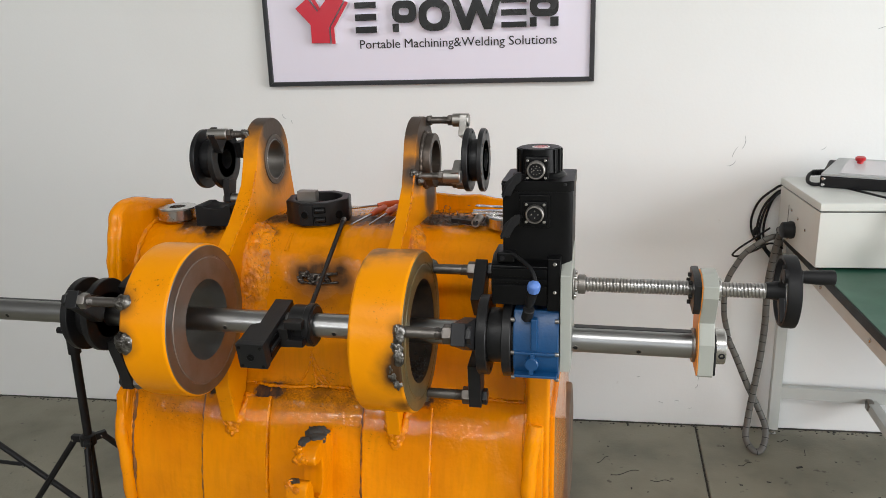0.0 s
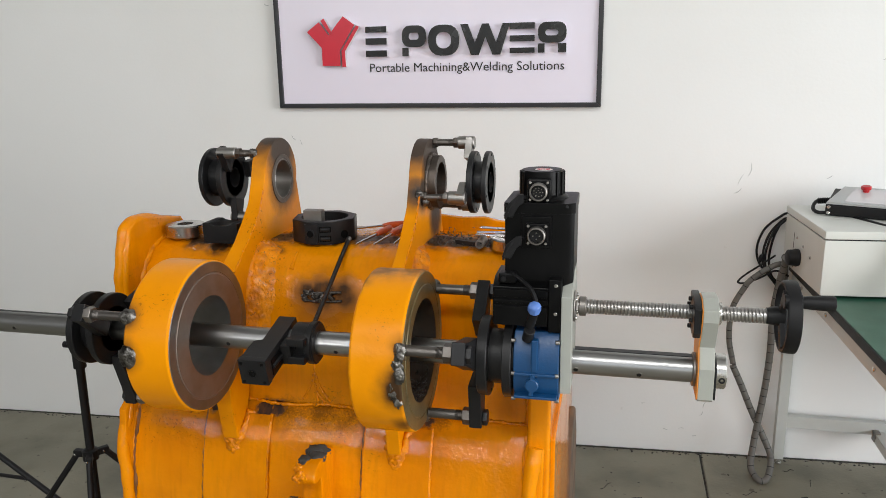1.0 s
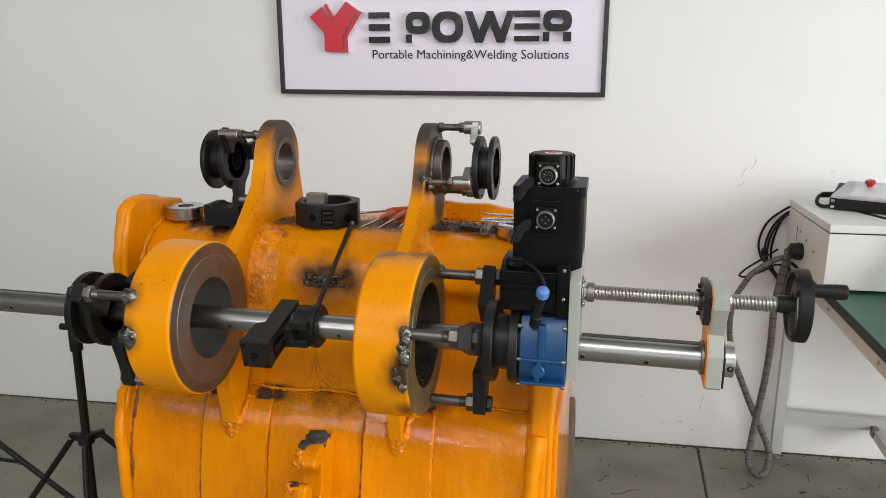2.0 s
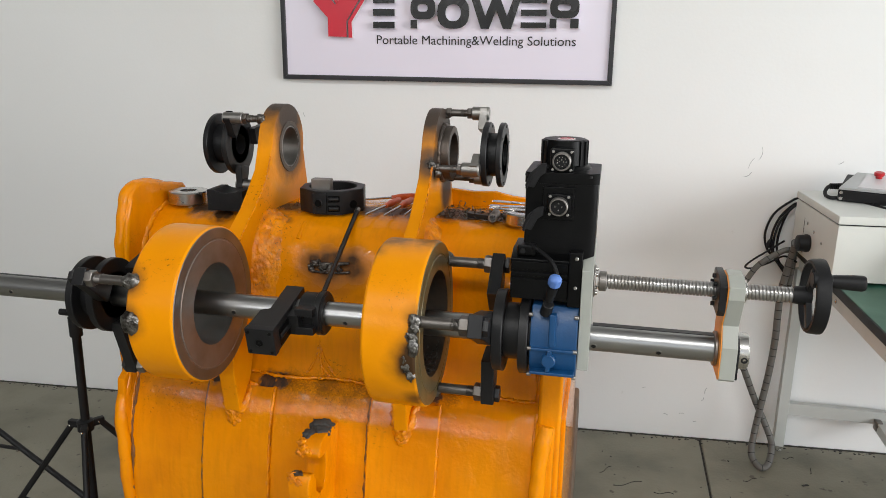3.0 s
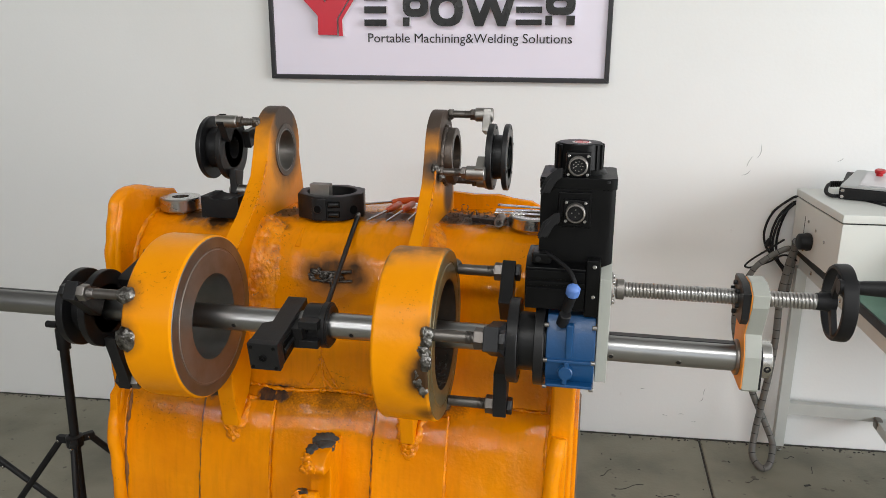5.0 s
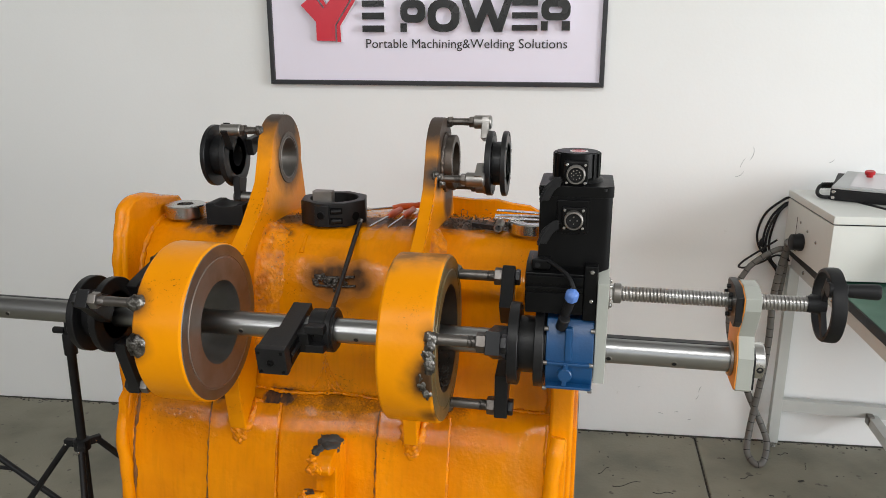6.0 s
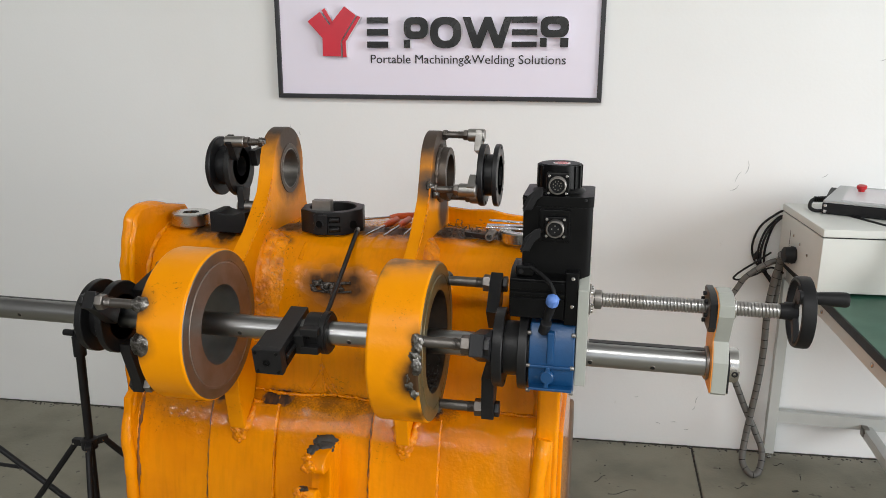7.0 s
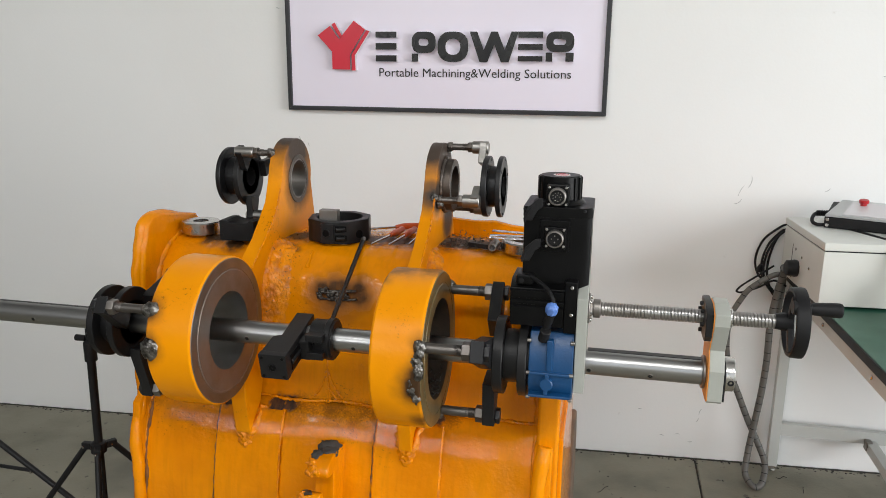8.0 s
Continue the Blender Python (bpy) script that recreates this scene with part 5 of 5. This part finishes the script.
part("pin_hole", turned(rod("y", (0, -0.077, TZ + 0.022), -0.0012, 0.004, 0.010, 18, 0.0003), Matrix.Translation((SCX, SCY, 0)) @ Matrix.Rotation(radians(58), 4, "Z")), deep_black, split)
single("steel_block", turned(rbox(-0.024, 0.024, -0.012, 0.012, 0, 0.080, 0.002), Matrix.Translation((SCX - 0.014, SCY - 0.036, TZ))), dull_steel, (SCX - 0.014, SCY - 0.036, TZ), "small plain steel block inside the split collar", "block")
pry = thing("pry_rod", (0.094, 1.32, 0.985), "thin dark steel rod leaning from the tool holder on the bucket", "rod")
part("shaft", strut((0.096, 1.331, 0.988), (0.064, 1.640, 1.092), 0.0052, 16), black_oxide, pry)
part("tip", strut((0.064, 1.639, 1.0918), (0.063, 1.652, 1.096), 0.0062, 16), dull_steel, pry)


def screwdriver(x, y, a, length, mat, h):
    t = thing("screwdriver", (x, y, TZ), "screwdriver with an orange-red handle and steel blade lying on the bucket", "screwdriver", "screwdrivers")
    m = Matrix.Translation((x, y, TZ + h)) @ Matrix.Rotation(radians(a), 4, "Z")
    hd = lathe([(0, 0), (0, 0.007), (0.004, 0.0085), (0.016, 0.0072), (0.028, 0.0085), (0.058, 0.0088), (0.072, 0.0065), (0.080, 0.0055), (0.080, 0)], "x", (0, 0, 0), 14)
    part("handle", turned(hd, m), mat, t)
    part("blade", turned(lathe([(0.079, 0), (0.079, 0.003), (0.079 + length, 0.003), (0.082 + length, 0.001), (0.082 + length, 0)], "x", (0, 0, 0), 12), m), steel, t)


screwdriver(0.128, 1.785, 262, 0.110, orange_plastic, 0.011)
screwdriver(0.160, 1.790, 266, 0.115, orange_plastic, 0.012)
screwdriver(0.190, 1.780, 270, 0.080, orange_plastic, 0.011)
screwdriver(0.170, 1.845, 214, 0.070, orange_plastic, 0.012)
single("pipe_piece", ring("y", (0.392, 1.636, TZ + 0.011), 0.0, 0.055, 0.007, 0.0105, 24, 0.001), dull_steel, (0.392, 1.66, TZ), "short piece of dark steel pipe", "pipe")
single("square_bit", turned(rbox(-0.030, 0.030, -0.0055, 0.0055, 0, 0.011, 0.001), Matrix.Translation((0.355, 1.672, TZ)) @ pose(0, 0, 0, 0, 0, -20)), black_oxide, (0.355, 1.672, TZ), "dark square steel tool bit", "tool bit")
for k, (a, y) in enumerate(((-3, 1.655), (4, 1.677), (-8, 1.700))):
    single("flat_bar", turned(rbox(-0.075, 0.075, -0.007, 0.007, 0, 0.003, 0.0008), Matrix.Translation((0.455, y, TZ + 0.0285 + 0.0032 * k)) @ pose(0, 0, 0, 0, 0, a)), steel, (0.455, y, TZ + 0.0285), "thin bright steel strip lying on the ring", "steel strip", "steel strips")
# swarf
rng = random.Random(8)


def chips(area, count, size, seed):
    r = random.Random(seed)
    bm = bmesh.new()
    for i in range(count):
        x, y, z = area(r)
        k = r.uniform(0.5, 1.0) * size
        a0 = r.uniform(0, 6.28)
        turns = r.uniform(1.2, 4.0)
        m = Matrix.Translation((x, y, z + k * 0.4)) @ Euler((r.uniform(0, 6), r.uniform(0, 6), r.uniform(0, 6))).to_matrix().to_4x4()
        pts = [m @ Vector((k * 0.5 * math.cos(a0 + turns * t), k * 0.5 * math.sin(a0 + turns * t), k * (t - 0.5) * 0.8)) for t in (0, 0.25, 0.5, 0.75, 1)]
        add(bm, sweep(pts, k * 0.13, 4, 2))
    return bm


single("swarf", chips(lambda r: (r.uniform(0.262, 0.44), 1.66 + abs(r.gauss(0, 0.06)), TZ), 190, 0.010, 5), swarf_metal, (0.33, 1.70, TZ), "curly dark metal chips on the bucket's top", "swarf", kind="stuff")
single("swarf", chips(lambda r: (r.uniform(-0.15, 0.20), 1.66 + r.uniform(-0.02, 0.10), TZ), 90, 0.006, 6), swarf_metal, (0.05, 1.70, TZ), "fine dark metal chips on the bucket's top", "swarf", kind="stuff")


def in_bore(x0, x1):
    def place(r):
        a = radians(-82 + r.gauss(0, 20))
        return (r.uniform(x0, x1), BY + 0.099 * math.cos(a), BZ + 0.099 * math.sin(a) - 0.002)
    return place


single("swarf", chips(in_bore(0.245, 0.33), 150, 0.011, 7), swarf_metal, (0.29, BY, BZ - 0.104), "curly dark metal chips in the boss's bore", "swarf", kind="stuff")

# ---- bench, cabinet and what stands on them ----
TX0, TX1, TY0, TY1, TT = 1.314, 2.60, 1.55, 2.79, 0.800
bench = thing("work_bench", (1.9, 2.2, 0.0), "grey steel work bench with a green rubber top", "work bench")
BT = Matrix.Translation((TX0, 2.55, 0)) @ pose(0, 0, 0, 0, 0, 2.2) @ Matrix.Translation((-TX0, -2.55, 0))
part("top", turned(rbox(TX0, TX1, TY0, TY1 - 0.035, TT - 0.030, TT - 0.002, 0.003), BT), rubber, bench, "black-edged bench top")
part("mat", turned(rbox(TX0 + 0.004, TX1 - 0.004, TY0 + 0.004, TY1 - 0.039, TT - 0.0025, TT, 0.001), BT), green_mat, bench, "green rubber mat")
part("apron", turned(rbox(TX0 + 0.010, TX0 + 0.040, TY0 + 0.03, TY1 - 0.046, TT - 0.075, TT - 0.0305, 0.002), BT), table_frame, bench, "grey steel apron rail")
part("apron", turned(rbox(TX0 + 0.012, TX1 - 0.02, TY1 - 0.080, TY1 - 0.047, TT - 0.075, TT - 0.0305, 0.002), BT), table_frame, bench)
for bx, by in ((1.3135, 2.744), (2.52, 2.744), (1.355, 1.58), (2.55, 1.58)):
    leg = part("leg", rbox(bx, bx + 0.036, by, by + 0.036, 0.030, TT - 0.0755, 0.002), table_frame, bench, "square grey steel leg")
    part("foot", lathe([(floor_z(bx), 0), (floor_z(bx), 0.014), (0.010, 0.016), (0.013, 0.012), (0.017, 0.012), (0.020, 0.016), (0.030, 0.015), (0.0305, 0)], "z", (bx + 0.018, by + 0.018, 0), 28), steel, leg, "bright screw foot")
part("stretcher", rbox(1.348, 2.52, 2.748, 2.776, 0.160, 0.208, 0.002), table_frame, bench, "grey steel stretcher")
part("stretcher", rbox(1.645, 1.681, 1.62, 2.7475, 0.140, 0.176, 0.002), table_frame, bench)
bracket = part("bracket", rbox(1.640, 1.662, 2.718, 2.747, 0.146, 0.182, 0.002), dull_steel, bench, "joint bracket with a bolt")
part("bolt", rod("y", (1.652, 2.718, 0.166), -0.007, 0.001, 0.009, 20, 0.002), steel, bracket)
for by in (1.9, 2.32, 2.60):
    part("bolt", rod("x", (TX0 + 0.010 + (2.55 - by) * 0.038, by, TT - 0.052), -0.005, 0.001, 0.007, 16, 0.002), steel, bench)

cab = thing("control_cabinet", (1.6, 2.53, TT), "pale grey steel control cabinet on the bench", "cabinet")
CT = Matrix.Translation((1.307, 2.319, 0)) @ pose(0, 0, 0, 0, 0, 4.0)
part("body", turned(rbox(0.002, 0.57, 0.002, 0.417, TT + 0.008, 0.979, 0.003), CT), cabinet_paint, cab)
part("lid", turned(rbox(0, 0.572, 0, 0.419, 0.9825, 1.008, 0.004), CT), cabinet_paint, cab, "pale lid with a dark gap under it")
part("gap", turned(rbox(0.006, 0.566, 0.006, 0.413, 0.978, 0.983, 0), CT), rubber, cab)
for fx in (0.02, 0.54):
    for fy in (0.02, 0.38):
        part("foot", turned(rod("z", (fx, fy, TT), 0.0, 0.009, 0.012, 16), CT), rubber, cab)
part("socket", turned(lathe([(0, 0), (0.0, 0.028), (-0.010, 0.030), (-0.016, 0.027), (-0.034, 0.026), (-0.038, 0.020), (-0.038, 0)], "x", (0.002, 0.240, 0.865), 28), CT), rubber, cab, "black round cable socket")
for by, bz in ((0.27, 0.925), (0.20, 0.912), (0.29, 0.825), (0.12, 0.895)):
    part("screw", turned(rod("x", (0.002, by, bz), -0.003, 0.001, 0.005, 14), CT), steel, cab)
part("slit", turned(rbox(0.0013, 0.004, 0.305, 0.308, 0.865, 0.935, 0), CT), rubber, cab)

pendant = thing("control_pendant", (1.50, 2.56, 0.994), "black control pendant with a pale panel and red stop button", "control pendant")
pm = Matrix.Translation((1.358, 2.562, 1.0095)) @ pose(0, 0, 0, 0, 0, -22)
tilt = pm @ Matrix.Translation((0, 0.0, 0.037)) @ pose(0, 0, 0, 9.4, 0, 0)
part("case", turned(prism([(0, 0), (0.17, 0), (0.17, 0.064), (0, 0.036)], "x", 0, 0.30, 0.004), pm), rubber, pendant, "black case")
part("panel", turned(prism([(0.002, -0.002), (0.298, -0.002), (0.285, 0.172), (0.028, 0.172)], "z", 0.0, 0.008, 0.002), tilt), panel_grey, pendant, "grey panel")
part("film", turned(prism([(0.052, 0.012), (0.270, 0.012), (0.262, 0.150), (0.062, 0.150)], "z", 0.0081, 0.0092, 0), tilt), screen, pendant, "pale film")
for bz in (0.009, 0.028):
    part("screw", turned(rod("y", (0.010, 0, bz), -0.003, 0.002, 0.0055, 14), pm), steel, pendant)
part("stop_button", turned(lathe([(0.008, 0.0), (0.008, 0.010), (0.016, 0.010), (0.018, 0.015), (0.026, 0.016), (0.029, 0.013), (0.029, 0)], "z", (0.098, 0.125, 0), 32), tilt), red_button, pendant, "red mushroom stop button")


def cable(name, pts, r, mat, label, category="cable", group="", steps=10):
    base = Vector(pts[-1])
    return single(name, sweep(pts, r, 10, steps), mat, base, label, category, group)


# spring cord on the pendant
cord = part("cord", sweep([(1.385, 2.640, 1.044), (1.350, 2.630, 1.044), (1.334, 2.610, 1.034), (1.330, 2.588, 1.022), (1.342, 2.572, 1.0165), (1.368, 2.575, 1.0165)], 0.006, 10, 10), rubber, pendant, "black cord bent into a loop")
for k in range(7):
    part("sleeve_ring", turned(lathe([(-0.0025, 0.007), (0, 0.0105), (0.0025, 0.007)], "x", (0, 0, 0), 16, True), Matrix.Translation((1.352 + 0.0060 * k, 2.6305 + 0.0016 * k, 1.044)) @ pose(0, 0, 0, 0, 0, 12)), rubber, cord)
cable("pendant_cable", [(1.42, 2.58, 1.012), (1.46, 2.50, 1.008), (1.50, 2.42, 1.007), (1.53, 2.36, 1.006), (1.545, 2.318, 0.99), (1.548, 2.312, 0.96), (1.555, 2.295, 0.89), (1.575, 2.27, 0.83), (1.62, 2.23, 0.806), (1.75, 2.22, 0.806)], 0.006, rubber, "black cable hanging over the cabinet's front")
cable("pendant_cable", [(1.56, 2.52, 1.02), (1.535, 2.43, 1.008), (1.515, 2.37, 1.007), (1.510, 2.318, 0.985), (1.511, 2.308, 0.955), (1.516, 2.300, 0.90), (1.53, 2.28, 0.83), (1.58, 2.24, 0.806)], 0.006, rubber, "black cable hanging over the cabinet's front")
# coil of thin leads behind the cabinet
for k, (w, d, z1) in enumerate(((0.088, 0.012, 0.965), (0.068, 0.0, 0.95), (0.062, -0.012, 0.945), (0.045, 0.008, 0.94))):
    cable("thin_lead", [(1.292, 2.752 + d, z1 + 0.01), (1.272, 2.756 + d, z1), (1.285 - w * 0.75, 2.757 + d, z1 - 0.05), (1.285 - w, 2.757 + d, z1 - 0.12), (1.285 - w * 0.85, 2.755 + d, z1 - 0.18), (1.285 - w * 0.35, 2.755 + d, z1 - 0.225), (1.300, 2.755 + d, 0.69 - 0.01 * k)], 0.0042, rubber, "thin black lead looped down behind the cabinet", "cable", "thin leads")
single("lead_plug", between(lathe([(0, 0), (0, 0.006), (0.020, 0.008), (0.024, 0.006), (0.030, 0.003), (0.030, 0)], "z", (0, 0, 0), 14), (1.208, 2.752, 0.795), (1.214, 2.752, 0.835)), rubber, (1.208, 2.752, 0.795), "small black plug on a hanging lead", "plug")


def conduit(name, pts, r, label):
    """A flexible conduit with its dark winding gaps."""
    t = thing(name, pts[-1], label, "conduit")
    part("sleeve", sweep(pts, r, 14, 14), conduit_grey, t)
    line = smooth_path(pts, 14)
    gone, mark = 0.0, 0.0
    for a, b in zip(line, line[1:]):
        gone += (b - a).length
        if gone > mark:
            mark += 0.034
            d = (b - a).normalized()
            tilt = d + Vector((0.0, 0.0, 0.12))
            part("winding", between(lathe([(-0.0012, r * 0.9), (-0.0012, r * 1.02), (0.0012, r * 1.02), (0.0012, r * 0.9)], "z", (0, 0, 0), 16, True), a, a + tilt), rubber, t)


conduit("cable_conduit", [(1.255, 2.575, 0.860), (1.262, 2.60, 0.850), (1.266, 2.63, 0.815), (1.260, 2.65, 0.755), (1.250, 2.66, 0.637), (1.252, 2.66, 0.491), (1.246, 2.66, 0.361), (1.233, 2.66, 0.227), (1.222, 2.655, 0.120), (1.215, 2.625, 0.050), (1.240, 2.59, 0.021), (1.270, 2.60, 0.030), (1.284, 2.645, 0.085), (1.258, 2.67, 0.152), (1.212, 2.67, 0.246), (1.166, 2.67, 0.352), (1.132, 2.67, 0.425)], 0.0118, "grey spiral-wrapped cable conduit hanging in a loop to the floor")
conduit("cable_conduit", [(1.132, 2.67, 0.435), (1.112, 2.67, 0.53), (1.115, 2.67, 0.64), (1.148, 2.67, 0.717), (1.172, 2.67, 0.753), (1.221, 2.67, 0.793), (1.262, 2.675, 0.810), (1.285, 2.70, 0.78), (1.292, 2.76, 0.60)], 0.0100, "grey spiral-wrapped cable conduit looping behind the handwheel")
cable("thin_lead", [(1.245, 2.68, 0.84), (1.20, 2.69, 0.80), (1.155, 2.69, 0.765), (1.135, 2.69, 0.745), (1.13, 2.685, 0.735), (1.15, 2.68, 0.735), (1.20, 2.67, 0.76), (1.245, 2.66, 0.79), (1.29, 2.67, 0.77)], 0.0035, rubber, "thin black lead beside the conduit", "cable", "thin leads")

jar = thing("plastic_jar", (1.60, 2.23, TT), "clear plastic jar upside down on a yellow lid", "jar")
part("jar_body", lathe([(TT + 0.018, 0.030), (TT + 0.030, 0.040), (TT + 0.105, 0.034), (TT + 0.112, 0.028), (TT + 0.112, 0.0), (TT + 0.109, 0.0), (TT + 0.109, 0.027), (TT + 0.103, 0.032), (TT + 0.030, 0.038), (TT + 0.018, 0.028)], "z", (1.585, 2.225, 0), 32, True), clear, jar, "clear body")
part("lid", lathe([(TT, 0), (TT, 0.050), (TT + 0.004, 0.052), (TT + 0.014, 0.052), (TT + 0.018, 0.048), (TT + 0.018, 0)], "z", (1.585, 2.225, 0), 32), yellow_plastic, jar, "bright yellow lid")
for k, (z0, r) in enumerate(((0.0, 0.046), (0.024, 0.045))):
    single("tape_roll", ring("z", (1.545, 2.075, TT + z0), 0.0, 0.0235, 0.022, r, 40, 0.006), cream_foam, (1.545, 2.075, TT + z0), "cream-coloured roll lying on the green bench mat", "roll", "rolls")

# ---- light stands ----


def light_stand(name, x, y, top, hub, feet, brace_z, label):
    z0 = floor_z(x)
    t = thing(name, (x, y, z0), label, "stand")
    lean = 0.02
    part("pole", strut((x - lean * 0.2, y, 0.10), (x + lean * (top - hub), y, top), 0.0095, 20), rubber, t)
    part("sleeve", strut((x - lean * 0.2, y, 0.12), (x + lean * 0.3, y, hub + 0.29), 0.0118, 20), rubber, t)
    cx = x + lean * 0.3
    part("collar", lathe([(hub + 0.27, 0.009), (hub + 0.27, 0.017), (hub + 0.325, 0.017), (hub + 0.33, 0.010)], "z", (cx, y, 0), 20, True), rubber, t)
    part("knob", rod("x", (cx, y, hub + 0.335), -0.042, -0.010, 0.009, 16), rubber, t)
    part("hub", lathe([(hub - 0.012, 0.012), (hub - 0.012, 0.022), (hub + 0.016, 0.022), (hub + 0.020, 0.013)], "z", (x, y, 0), 20, True), rubber, t)
    for fx, fy in feet:
        d = Vector((fx - x, fy - y, 0)).normalized()
        a = Vector((x, y, hub)) + d * 0.042
        lug = part("lug", between(rbox(-0.009, 0.009, -0.010, 0.010, 0.0, 0.038, 0.003), Vector((x, y, hub + 0.004)) + d * 0.012, Vector((x, y, hub + 0.004)) + d), rubber, t)
        part("pin", rod("y", (a.x, a.y, a.z + 0.002), -0.013, -0.009, 0.0035, 14, 0.0005), steel, lug)
        leg = part("leg", strut(a, (fx, fy, floor_z(fx) + 0.012), 0.0088, 16), rubber, t)
        part("foot", lump((fx, fy, floor_z(fx) + 0.012), (0.014, 0.014, 0.013), 1, 0.05), rubber, leg)
        mid = a.lerp(Vector((fx, fy, floor_z(fx))), 0.50)
        part("brace", strut((x, y, brace_z), mid, 0.006, 16), rubber, t)
        part("rivet", rod("y", (mid.x, mid.y, mid.z), -0.014, -0.007, 0.004, 14, 0.0005), steel, leg)
    return t


light_stand("light_stand", -0.742, 1.62, 0.805, 0.436, ((-1.17, 1.60), (-0.56, 1.33), (-0.50, 1.93)), 0.12, "black folding light stand beside the bucket")
light_stand("light_stand", -1.60, 1.72, 1.30, 0.60, ((-0.56, 1.70), (-2.05, 1.35), (-1.85, 2.25)), 0.27, "second black folding light stand, partly in view")
